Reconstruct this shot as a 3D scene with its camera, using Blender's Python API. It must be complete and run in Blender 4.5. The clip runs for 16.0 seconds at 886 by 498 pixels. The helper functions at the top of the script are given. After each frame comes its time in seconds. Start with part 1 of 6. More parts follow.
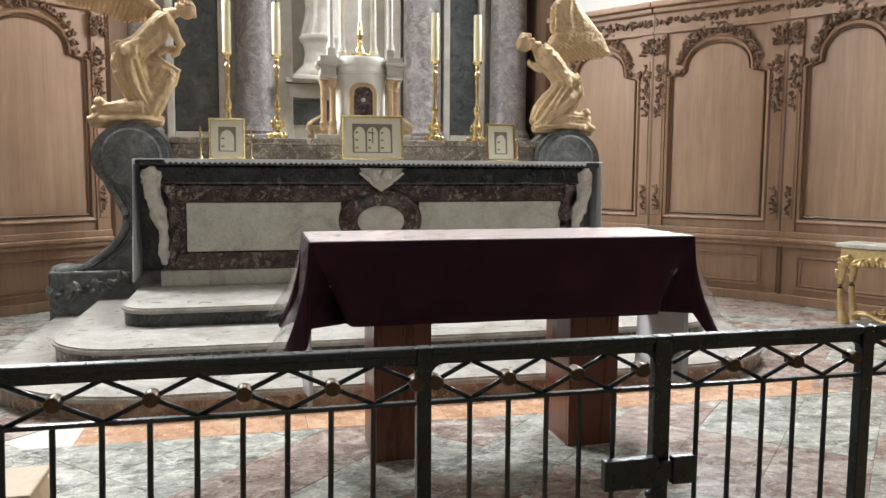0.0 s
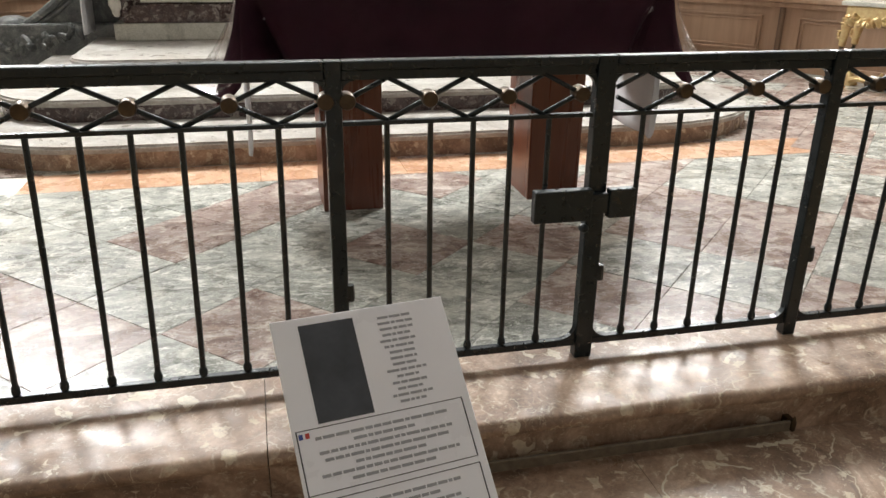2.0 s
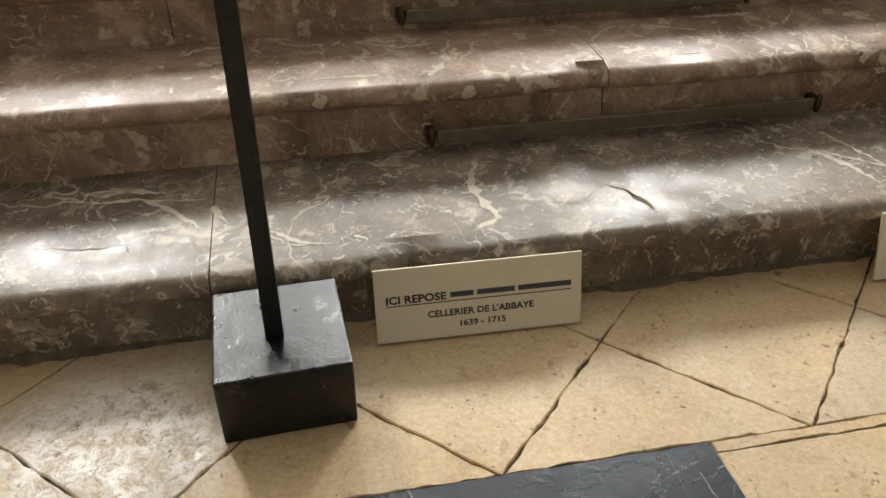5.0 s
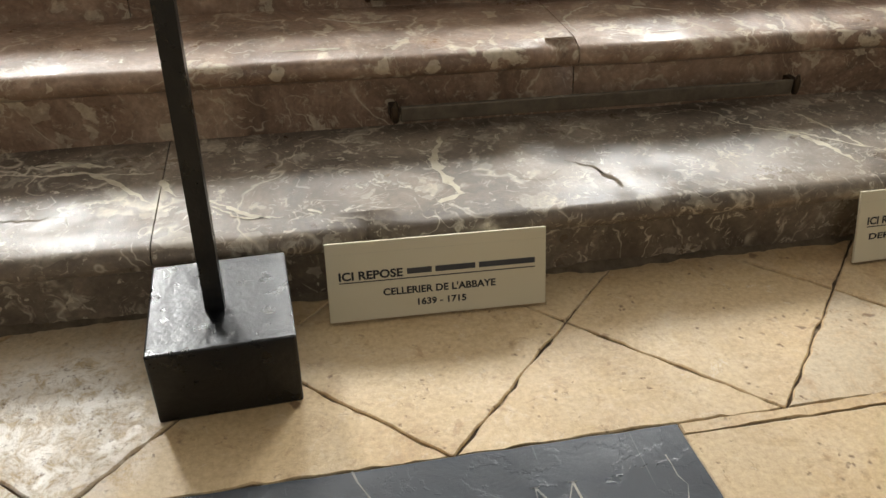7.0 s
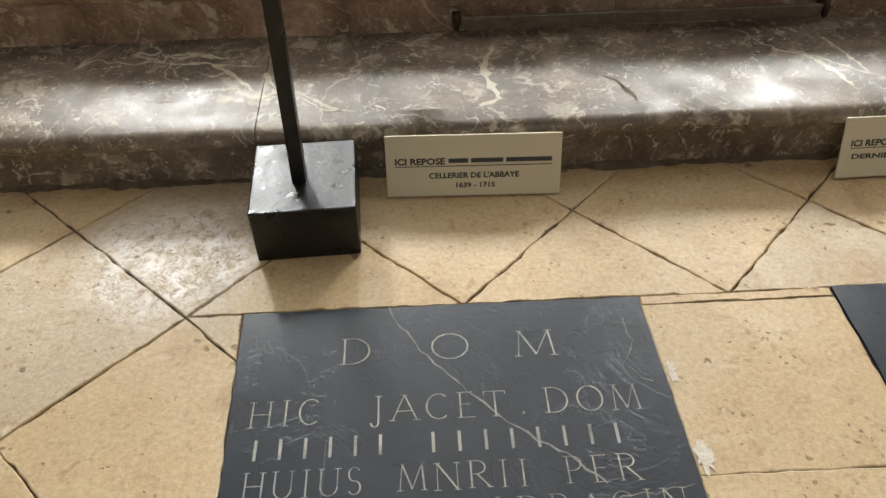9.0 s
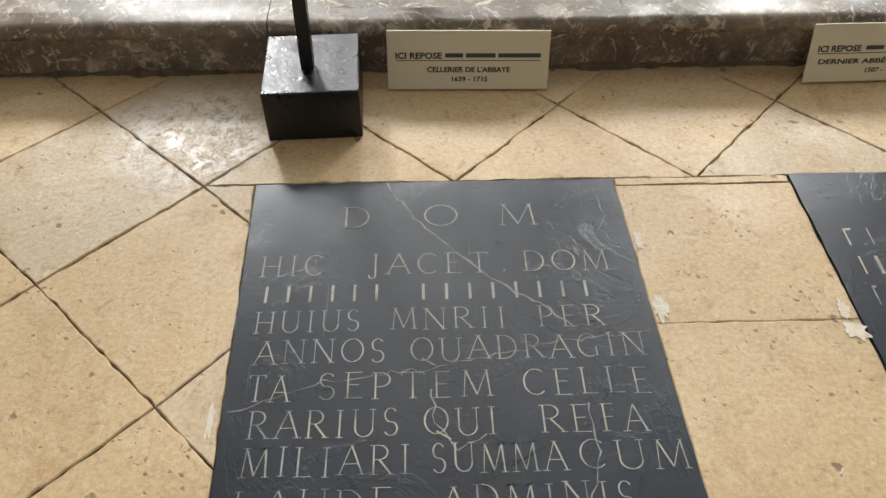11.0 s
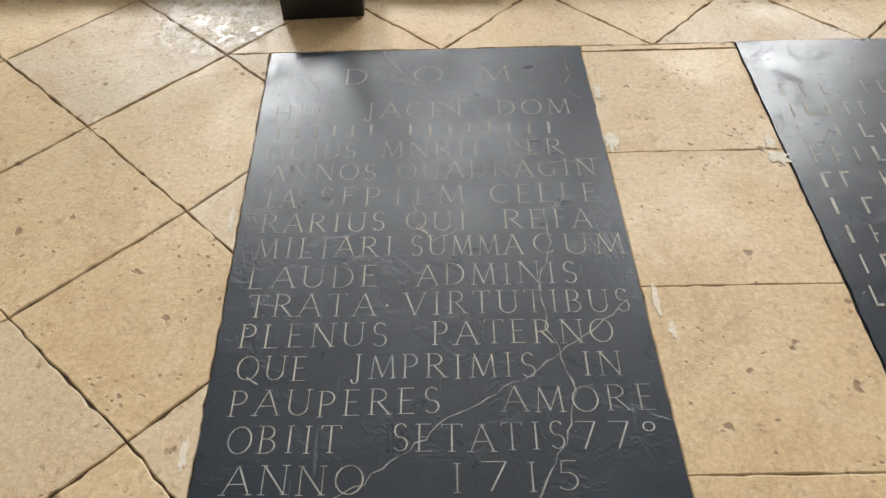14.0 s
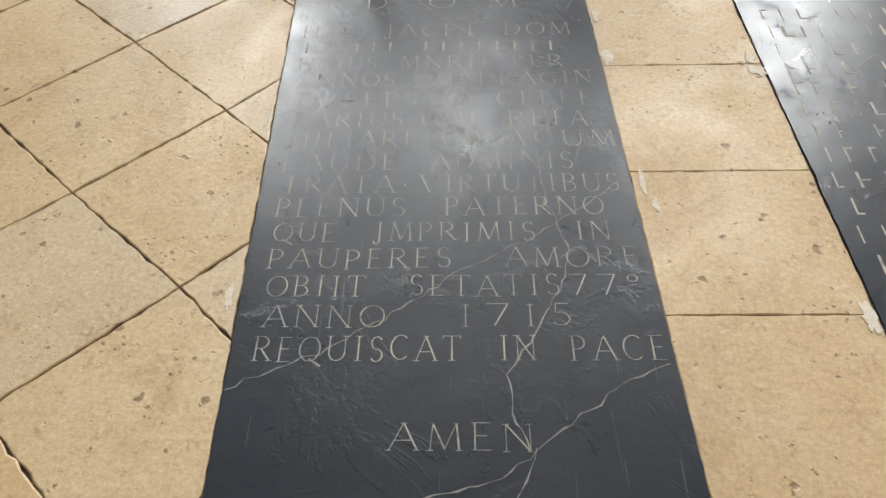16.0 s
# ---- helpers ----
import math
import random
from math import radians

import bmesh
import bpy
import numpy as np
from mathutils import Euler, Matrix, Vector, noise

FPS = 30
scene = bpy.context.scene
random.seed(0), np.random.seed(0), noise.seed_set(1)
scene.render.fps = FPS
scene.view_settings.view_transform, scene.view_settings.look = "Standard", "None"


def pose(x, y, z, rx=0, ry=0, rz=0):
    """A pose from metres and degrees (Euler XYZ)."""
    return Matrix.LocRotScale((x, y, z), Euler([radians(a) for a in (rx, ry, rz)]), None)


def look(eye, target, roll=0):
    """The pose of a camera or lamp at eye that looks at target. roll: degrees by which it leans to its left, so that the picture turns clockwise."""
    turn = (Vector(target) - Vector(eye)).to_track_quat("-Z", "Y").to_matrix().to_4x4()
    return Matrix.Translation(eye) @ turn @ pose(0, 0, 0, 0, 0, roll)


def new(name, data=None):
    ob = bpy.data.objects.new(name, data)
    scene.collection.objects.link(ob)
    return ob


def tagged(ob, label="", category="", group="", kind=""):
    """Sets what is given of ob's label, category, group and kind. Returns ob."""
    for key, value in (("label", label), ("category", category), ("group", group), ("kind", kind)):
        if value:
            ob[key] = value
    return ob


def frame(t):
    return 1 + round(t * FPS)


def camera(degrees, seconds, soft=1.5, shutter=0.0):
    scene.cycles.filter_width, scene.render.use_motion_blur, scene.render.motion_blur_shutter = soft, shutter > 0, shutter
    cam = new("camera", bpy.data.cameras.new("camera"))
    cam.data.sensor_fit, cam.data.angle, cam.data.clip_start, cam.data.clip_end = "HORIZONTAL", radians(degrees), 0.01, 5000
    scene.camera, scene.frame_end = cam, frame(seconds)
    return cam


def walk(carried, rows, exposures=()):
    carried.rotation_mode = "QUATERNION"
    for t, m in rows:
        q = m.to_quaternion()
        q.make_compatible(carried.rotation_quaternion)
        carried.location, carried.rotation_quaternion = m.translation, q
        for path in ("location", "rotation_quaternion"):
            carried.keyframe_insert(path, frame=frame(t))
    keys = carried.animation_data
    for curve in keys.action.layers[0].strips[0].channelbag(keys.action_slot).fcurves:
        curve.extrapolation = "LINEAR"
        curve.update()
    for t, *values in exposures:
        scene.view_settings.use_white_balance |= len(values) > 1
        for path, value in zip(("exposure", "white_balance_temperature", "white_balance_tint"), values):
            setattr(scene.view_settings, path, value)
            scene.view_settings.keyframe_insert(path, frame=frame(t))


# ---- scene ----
cam = camera(59.3, 16.0)
PATH = [
    (0, (-0.314, -0.655, 1.957), (0.147, 1.28, 1.756), 0.3),
    (0.5, (-0.212, -0.645, 1.904), (0.272, 1.26, 1.533), 0.8),
    (1, (-0.19, -0.565, 1.854), (0.306, 1.303, 1.339), 0.3),
    (1.5, (-0.139, -0.533, 1.81), (0.332, 1.309, 1.189), 0.5),
    (2, (-0.048, -0.533, 1.741), (0.387, 1.275, 1.002), 0.8),
    (2.5, (-0.047, -0.572, 1.644), (0.412, 1.178, 0.793), 0.2),
    (3, (-0.039, -0.68, 1.554), (0.432, 1.036, 0.642), -0.2),
    (3.5, (0.051, -0.81, 1.413), (0.444, 0.893, 0.441), -0.2),
    (4, (0.169, -0.866, 1.237), (0.49, 0.79, 0.163), -1.0),
    (4.5, (0.2, -0.819, 1.096), (0.501, 0.804, -0.034), -1.1),
    (4.7, (0.202, -0.805, 1.075), (0.504, 0.799, -0.081), -0.4),
    (6.8, (0.259, -0.816, 0.965), (0.628, 0.801, -0.154), 1.3),
    (7, (0.276, -0.802, 0.947), (0.618, 0.819, -0.172), 0.9),
    (7.5, (0.287, -0.743, 0.889), (0.661, 0.858, -0.249), 1.9),
    (8, (0.29, -0.838, 1.009), (0.605, 0.712, -0.215), 1.3),
    (8.5, (0.353, -0.983, 1.135), (0.489, 0.496, -0.203), -0.2),
    (9, (0.387, -1.096, 1.248), (0.437, 0.328, -0.156), -1.1),
    (9.2, (0.375, -1.112, 1.242), (0.425, 0.296, -0.178), -1.0),
    (11.3, (0.412, -1.373, 1.265), (0.447, -0.057, -0.24), 0.5),
    (11.5, (0.438, -1.392, 1.263), (0.453, -0.086, -0.251), 0.0),
    (12, (0.465, -1.441, 1.265), (0.456, -0.149, -0.262), -0.9),
    (12.5, (0.445, -1.506, 1.275), (0.455, -0.221, -0.258), -1.0),
    (13, (0.422, -1.612, 1.273), (0.453, -0.323, -0.255), -0.8),
    (13.5, (0.455, -1.707, 1.265), (0.469, -0.408, -0.255), -1.3),
    (14, (0.495, -1.788, 1.259), (0.462, -0.49, -0.263), -2.2),
    (14.5, (0.493, -1.866, 1.26), (0.447, -0.575, -0.267), -2.5),
    (15, (0.464, -1.932, 1.253), (0.435, -0.64, -0.273), -2.1),
    (15.5, (0.445, -2.032, 1.258), (0.418, -0.737, -0.266), -1.8),
    (16, (0.485, -2.12, 1.252), (0.435, -0.823, -0.27), -2.1),
]
# stops, kelvin and tint: the clip's camera opens up a little as it turns to the darker floor
EXPOSURES = [(0, 0.14, 6750, 12), (1.5, 0.34, 7000, 13), (3, 0.48, 7050, 13), (4.5, 0.58, 7150, 12), (9, 0.58, 7050, 12), (12.5, 0.52, 6950, 13), (16, 0.48, 6950, 13)]
walk(cam, [(t, look(eye, target, roll)) for t, eye, target, roll in PATH], EXPOSURES)

# ---- world and light ----
world = bpy.data.worlds.new("world")
scene.world = world
world.use_nodes = True
wn = world.node_tree.nodes
sky = wn.new("ShaderNodeTexSky")
sky.sky_type, sky.sun_disc = "NISHITA", False
sky.sun_elevation, sky.sun_rotation = radians(40), radians(200)
world.node_tree.links.new(sky.outputs[0], wn["Background"].inputs[0])
wn["Background"].inputs[1].default_value = 0.12


def window_lamp(x, y, z, tx, ty, tz, w, h, power, color=(0.88, 0.95, 1.0)):
    """The sky's light in a window's opening."""
    data = bpy.data.lights.new("window_light", "AREA")
    data.shape, data.size, data.size_y, data.energy, data.color = "RECTANGLE", w, h, power, color
    ob = new("window_light", data)
    ob.matrix_world = look((x, y, z), (tx, ty, tz))
    return ob


# windows high in the choir, and along the nave: centre, direction, size, power
WINDOWS = [
    (-2.53, 7.58, 5.05, 0.62, -0.785, 1.2, 2.1, 540),
    (4.70, 7.32, 5.35, -0.784, -0.62, 1.5, 2.6, 690),
    (0.6, 10.0, 7.9, 0, -1, 1.8, 2.4, 520),
    (-7.2, 0.0, 6.0, 1, 0, 1.8, 4.0, 40),
    (8.8, 0.0, 6.0, -1, 0, 1.8, 4.0, 80),
    (0.8, -11.8, 6.5, 0, 1, 3.0, 4.5, 110),
]
for wx, wy, wz, dx, dy, ww, wh, wp in WINDOWS:
    window_lamp(wx, wy, wz, wx + dx, wy + dy, wz - 0.25, ww, wh, wp)


# ---- materials ----
class Nodes:
    """A small builder for node materials."""

    def __init__(self, name):
        self.mat = bpy.data.materials.new(name)
        self.mat.use_nodes = True
        self.t = self.mat.node_tree
        self.bsdf = self.t.nodes["Principled BSDF"]
        self.pos = self.t.nodes.new("ShaderNodeNewGeometry").outputs["Position"]

    def link(self, a, b):
        self.t.links.new(a, b)

    def val(self, sock, v):
        if isinstance(v, bpy.types.NodeSocket):
            self.link(v, sock)
        else:
            sock.default_value = v

    def mapped(self, scale=(1, 1, 1), rot=(0, 0, 0)):
        n = self.t.nodes.new("ShaderNodeMapping")
        self.link(self.pos, n.inputs[0])
        n.inputs["Scale"].default_value, n.inputs["Rotation"].default_value = scale, rot
        return n.outputs[0]

    def noise(self, scale, detail=5, rough=0.6, dist=0.0, vec=None):
        n = self.t.nodes.new("ShaderNodeTexNoise")
        self.link(vec or self.pos, n.inputs["Vector"])
        for k, v in (("Scale", scale), ("Detail", detail), ("Roughness", rough), ("Distortion", dist)):
            n.inputs[k].default_value = v
        return n.outputs[0]

    def voronoi(self, scale, feature="F1", vec=None, out=0):
        n = self.t.nodes.new("ShaderNodeTexVoronoi")
        n.feature = feature
        self.link(vec or self.pos, n.inputs["Vector"])
        n.inputs["Scale"].default_value = scale
        return n.outputs[out]

    def warp(self, scale, amount, vec=None):
        """The position, pushed about by a noise."""
        n = self.t.nodes.new("ShaderNodeTexNoise")
        self.link(vec or self.pos, n.inputs["Vector"])
        n.inputs["Scale"].default_value, n.inputs["Detail"].default_value = scale, 4
        m = self.t.nodes.new("ShaderNodeVectorMath")
        m.operation = "MULTIPLY_ADD"
        self.link(n.outputs[1], m.inputs[0])
        m.inputs[1].default_value = (amount,) * 3
        self.link(vec or self.pos, m.inputs[2])
        return m.outputs[0]

    def ramp(self, fac, *stops):
        n = self.t.nodes.new("ShaderNodeValToRGB")
        self.link(fac, n.inputs[0])
        els = n.color_ramp.elements
        while len(els) < len(stops):
            els.new(0.5)
        for e, (p, c) in zip(els, stops):
            e.position = p
            e.color = (*(c if isinstance(c, tuple) else (c, c, c)), 1)
        return n.outputs[0]

    def mix(self, fac, a, b, mode="MIX"):
        n = self.t.nodes.new("ShaderNodeMix")
        n.data_type, n.blend_type = "RGBA", mode
        self.val(n.inputs[0], fac)
        for s, v in ((n.inputs[6], a), (n.inputs[7], b)):
            self.val(s, (*v, 1) if isinstance(v, tuple) else v)
        return n.outputs[2]

    def math(self, op, a, b):
        n = self.t.nodes.new("ShaderNodeMath")
        n.operation = op
        self.val(n.inputs[0], a), self.val(n.inputs[1], b)
        return n.outputs[0]

    def random(self):
        return self.t.nodes.new("ShaderNodeObjectInfo").outputs["Random"]

    def bump(self, height, strength=0.3, dist=0.01):
        n = self.t.nodes.new("ShaderNodeBump")
        n.inputs["Strength"].default_value, n.inputs["Distance"].default_value = strength, dist
        self.link(height, n.inputs["Height"])
        self.link(n.outputs[0], self.bsdf.inputs["Normal"])

    def done(self, color, rough=0.5, metal=0.0, **more):
        self.val(self.bsdf.inputs["Base Color"], (*color, 1) if isinstance(color, tuple) else color)
        self.val(self.bsdf.inputs["Roughness"], rough)
        self.bsdf.inputs["Metallic"].default_value = metal
        for k, v in more.items():
            self.val(self.bsdf.inputs[k.replace("_", " ")], v)
        return self.mat


def marble(name, dark, mid, light, scale=3.0, veins=0.5, vein_color=(0.6, 0.55, 0.48), rough=0.25, stretch=(1, 1, 1), speck=0.0, tile=False, breccia=0.0, vein_w=1.0, patches=1.0, spec=0.5):
    """Clouded stone with long thin veins, pale fragments and specks."""
    n = Nodes(name)
    vec = n.mapped(stretch)
    if tile:
        off = n.t.nodes.new("ShaderNodeVectorMath")
        off.operation = "MULTIPLY_ADD"
        comb = n.t.nodes.new("ShaderNodeCombineXYZ")
        n.link(n.random(), comb.inputs[0]), n.link(n.random(), comb.inputs[1])
        n.link(comb.outputs[0], off.inputs[0])
        off.inputs[1].default_value = (40, 23, 0)
        n.link(vec, off.inputs[2])
        vec = off.outputs[0]
    big = n.noise(scale, 9, 0.68, 1.6, vec)
    col = n.ramp(big, (0.32, dark), (0.5, mid), (0.66, light))
    if breccia:
        cells = n.voronoi(scale * 8, "F1", n.warp(scale * 6, 0.09, vec), 1)
        sep = n.t.nodes.new("ShaderNodeSeparateColor")
        n.link(cells, sep.inputs[0])
        frag = n.ramp(sep.outputs[0], (0.84, 0.0), (0.88, 1.0))
        frag = n.math("MULTIPLY", frag, n.ramp(n.noise(scale * 3, 5, 0.7, 1.0, vec), (0.47, 0.0), (0.52, 1.0)))
        col = n.mix(n.math("MULTIPLY", frag, breccia), col, vein_color)
        shade = n.ramp(sep.outputs[1], (0.0, 0.36), (1.0, 0.64))
        col = n.mix(0.35, col, shade, "OVERLAY")
    warped = n.warp(scale * 1.5, 0.35, vec)
    for sc, w, gate_lo, amount in ((scale * 0.9, 0.010, 0.46, veins), (scale * 2.6, 0.013, 0.50, veins * 0.85), (scale * 6.5, 0.02, 0.52, veins * 0.7)):
        ridge = n.math("ABSOLUTE", n.math("SUBTRACT", n.noise(sc, 2, 0.5, 0.9, warped), 0.5), 0.0)
        gate = n.ramp(n.noise(sc * 1.3, 4, 0.6, 0.3, vec), (gate_lo, 0.0), (gate_lo + 0.09, 1.0))
        vein = n.math("MULTIPLY", n.ramp(ridge, (0.0, 1.0), (w * vein_w, 0.0)), gate)
        col = n.mix(n.math("MULTIPLY", vein, amount), col, vein_color)
    if speck:
        blot = n.ramp(n.noise(scale * 13, 5, 0.7, 1.2, vec), (0.59, 0.0), (0.64, 1.0))
        col = n.mix(n.math("MULTIPLY", blot, speck), col, vein_color)
    fine = n.noise(75, 4, 0.65)
    col = n.mix(0.35, col, n.ramp(fine, (0.3, 0.22), (0.7, 0.8)), "OVERLAY")
    r = n.ramp(n.noise(7, 6, 0.7), (0.32, rough * 0.6), (0.68, min(1, rough * 1.6)))
    n.bump(n.noise(22, 7, 0.75), 0.14 * patches, 0.012)
    return n.done(col, r, Specular_IOR_Level=spec)


def wood(name, a, b, scale=1.0, rough=0.45, along=2):
    n = Nodes(name)
    s = [14 * scale] * 3
    s[along] = 0.9 * scale
    vec = n.mapped(tuple(s))
    g = n.noise(1.0, 6, 0.65, 0.6, vec)
    col = n.ramp(g, (0.28, a), (0.72, b))
    s2 = [90 * scale] * 3
    s2[along] = 4 * scale
    fine = n.noise(1.0, 3, 0.5, 0, n.mapped(tuple(s2)))
    col = n.mix(0.07, col, n.ramp(fine, (0.3, 0.3), (0.7, 0.7)), "OVERLAY")
    col = n.mix(0.3, col, n.ramp(n.noise(1.3, 4, 0.6), (0.3, 0.35), (0.7, 0.62)), "OVERLAY")
    n.bump(fine, 0.15, 0.003)
    return n.done(col, n.ramp(g, (0.3, rough * 0.85), (0.7, min(1, rough * 1.25))))


def plain(name, color, rough=0.5, metal=0.0, vary=0.25, scale=8.0, bump=0.1, bscale=40, **more):
    n = Nodes(name)
    col = n.mix(vary, color, n.ramp(n.noise(scale, 5, 0.65), (0.3, 0.2), (0.7, 0.8)), "OVERLAY")
    n.bump(n.noise(bscale, 5, 0.65), bump, 0.006)
    r = n.ramp(n.noise(scale * 1.7, 5, 0.6), (0.3, rough * 0.8), (0.7, min(1.0, rough * 1.25)))
    return n.done(col, r, metal, **more)


def limestone():
    n = Nodes("limestone")
    base = n.ramp(n.noise(1.7, 6, 0.6, 0.4), (0.3, (0.475, 0.322, 0.162)), (0.5, (0.565, 0.412, 0.232)), (0.7, (0.61, 0.475, 0.31)))
    tone = n.math("FRACT", n.math("ADD", n.random(), n.t.nodes.new("ShaderNodeNewGeometry").outputs["Random Per Island"]), 0.0)
    base = n.mix(0.55, base, n.ramp(tone, (0.0, (0.54, 0.365, 0.186)), (0.55, (0.585, 0.437, 0.255)), (0.8, (0.59, 0.475, 0.325)), (1.0, (0.46, 0.40, 0.31))))
    # clouds of paler and browner stone, from hand size down to grains
    base = n.mix(n.ramp(n.noise(6, 7, 0.72, 0.9), (0.52, 0.0), (0.68, 0.5)), base, (0.62, 0.49, 0.325))
    base = n.mix(n.ramp(n.noise(4.1, 8, 0.78, 0.8), (0.50, 0.0), (0.66, 0.65)), base, (0.43, 0.275, 0.14))
    base = n.mix(n.ramp(n.noise(22, 7, 0.8, 1.0), (0.56, 0.0), (0.66, 0.4)), base, (0.65, 0.54, 0.37))
    base = n.mix(n.ramp(n.noise(26, 7, 0.78, 0.6), (0.55, 0.0), (0.66, 0.7)), base, (0.36, 0.225, 0.115))
    chips = n.ramp(n.noise(13, 9, 0.85, 0.4), (0.61, 0.0), (0.64, 0.8))
    base = n.mix(n.math("MULTIPLY", chips, 0.6), base, (0.68, 0.59, 0.45))
    # sparse brown pits, long and round
    pits = n.ramp(n.voronoi(15, "F1", n.warp(24, 0.05)), (0.10, 1.0), (0.17, 0.0))
    pits = n.math("MULTIPLY", pits, n.ramp(n.noise(4.7, 5, 0.7), (0.50, 0.0), (0.54, 1.0)))
    small = n.ramp(n.voronoi(48, "F1", n.warp(60, 0.02)), (0.12, 1.0), (0.25, 0.0))
    small = n.math("MULTIPLY", small, n.ramp(n.noise(8, 5, 0.75), (0.52, 0.0), (0.58, 1.0)))
    pits = n.math("MAXIMUM", pits, small)
    base = n.mix(n.math("MULTIPLY", pits, 0.8), base, (0.20, 0.115, 0.06))
    base = n.mix(0.32, base, n.ramp(n.noise(90, 4, 0.7), (0.3, 0.2), (0.7, 0.8)), "OVERLAY")
    # a rough crust, trodden glossy, beside the stand
    wear = n.t.nodes.new("ShaderNodeVectorMath")
    wear.operation = "DISTANCE"
    n.link(n.warp(6, 0.14), wear.inputs[0])
    wear.inputs[1].default_value = (-0.12, 0.25, 0.06)
    crust = n.ramp(wear.outputs["Value"], (0.13, 1.0), (0.23, 0.0))
    grain = n.ramp(n.noise(28, 8, 0.82, 0.6), (0.40, 0.0), (0.53, 1.0))
    crust = n.math("MULTIPLY", crust, n.ramp(n.noise(11, 6, 0.7), (0.34, 0.15), (0.5, 1.0)))
    # whitened beyond the crust's own tone: the window's glare is put into the colour
    base = n.mix(n.math("MULTIPLY", crust, grain), base, (0.80, 0.75, 0.68))
    base = n.mix(n.math("MULTIPLY", n.math("MULTIPLY", crust, n.ramp(n.noise(55, 6, 0.8), (0.58, 0.0), (0.63, 1.0))), 0.75), base, (0.16, 0.10, 0.07))
    h = n.math("SUBTRACT", n.noise(16, 8, 0.72), pits)
    h = n.math("ADD", h, n.math("MULTIPLY", crust, n.math("MULTIPLY", grain, 0.9)))
    n.bump(h, 0.3, 0.008)
    r = n.ramp(n.noise(4.2, 6, 0.7), (0.36, 0.38), (0.64, 0.60))
    r = n.mix(n.math("MULTIPLY", crust, 0.9), r, (0.17, 0.17, 0.17))
    return n.done(base, r)


def slate():
    n = Nodes("black_slate")
    base = n.ramp(n.noise(2.3, 8, 0.7, 0.8), (0.3, (0.005, 0.0095, 0.0165)), (0.7, (0.0095, 0.0165, 0.027)))
    worn = n.ramp(n.noise(5.5, 8, 0.75, 0.6), (0.56, 0.0), (0.64, 1.0))
    base = n.mix(n.math("MULTIPLY", worn, 0.2), base, (0.024, 0.030, 0.037))
    for rot, sc in ((0.6, 70), (-0.4, 90), (1.3, 80)):
        scr = n.noise(1.0, 3, 0.5, 0.3, n.mapped((sc, 3.5, 3.5), (0, 0, rot)))
        base = n.mix(n.ramp(scr, (0.70, 0.0), (0.75, 0.3)), base, (0.15, 0.155, 0.16))
    dab = n.ramp(n.noise(30, 7, 0.8, 0.5), (0.68, 0.0), (0.72, 0.6))
    base = n.mix(dab, base, (0.22, 0.21, 0.19))
    # shallow flaked ledges, and the fine tooth of the split stone
    flake = n.ramp(n.noise(3.4, 7, 0.66, 0.9), (0.545, 0.0), (0.56, 1.0))
    flake2 = n.ramp(n.noise(7.5, 6, 0.62, 1.1), (0.60, 0.0), (0.615, 1.0))
    h = n.math("ADD", n.math("MULTIPLY", n.noise(9, 8, 0.66, 0.6), 0.7), n.math("ADD", n.math("MULTIPLY", flake, 0.17), n.math("MULTIPLY", flake2, 0.14)))
    n.bump(h, 0.18, 0.012)
    r = n.ramp(n.noise(6.5, 8, 0.75, 0.6), (0.36, 0.27), (0.56, 0.34), (0.66, 0.44))
    return n.done(base, r, Specular_IOR_Level=0.44)


M_LIME = limestone()
M_SLATE = slate()
jn = Nodes("joint_mortar")
jn.bump(jn.noise(60, 5, 0.7), 0.6, 0.01)
M_JOINT = jn.done(jn.ramp(jn.noise(6, 6, 0.75, 0.5), (0.42, (0.045, 0.030, 0.018)), (0.54, (0.11, 0.074, 0.045)), (0.64, (0.36, 0.29, 0.20))), 0.95)
M_RED = marble("red_marble", (0.124, 0.076, 0.048), (0.277, 0.177, 0.120), (0.448, 0.319, 0.230), 3.0, 0.85, (0.62, 0.53, 0.39), 0.41, speck=0.45, breccia=0.7)
M_GREYRED = marble("grey_brown_marble", (0.080, 0.059, 0.042), (0.169, 0.131, 0.098), (0.285, 0.226, 0.171), 2.6, 0.85, (0.64, 0.57, 0.45), 0.36, speck=0.75, breccia=0.35, vein_w=1.4)
M_FLOOR_G = marble("green_white_marble", (0.080, 0.090, 0.076), (0.290, 0.290, 0.256), (0.554, 0.546, 0.487), 3.4, 1.0, (0.74, 0.72, 0.66), 0.27, (1.0, 1.9, 1), speck=0.5, tile=True, breccia=0.5, vein_w=1.6, spec=0.3)
M_FLOOR_R = marble("rose_marble", (0.120, 0.073, 0.062), (0.275, 0.198, 0.168), (0.516, 0.456, 0.404), 3.6, 0.8, (0.66, 0.62, 0.56), 0.27, (1, 1.5, 1), speck=0.4, tile=True, breccia=0.4, spec=0.3)
M_ORANGE = marble("orange_marble", (0.38, 0.18, 0.10), (0.53, 0.31, 0.19), (0.66, 0.46, 0.33), 5.0, 0.6, (0.68, 0.54, 0.42), 0.25, speck=0.3)
M_WHITE = marble("white_marble", (0.36, 0.34, 0.29), (0.55, 0.53, 0.46), (0.64, 0.62, 0.55), 2.2, 0.35, (0.25, 0.25, 0.24), 0.3)
M_STEPTOP = marble("worn_pale_marble", (0.246, 0.220, 0.189), (0.370, 0.343, 0.308), (0.484, 0.466, 0.431), 2.6, 0.4, (0.34, 0.30, 0.26), 0.35, speck=0.2)
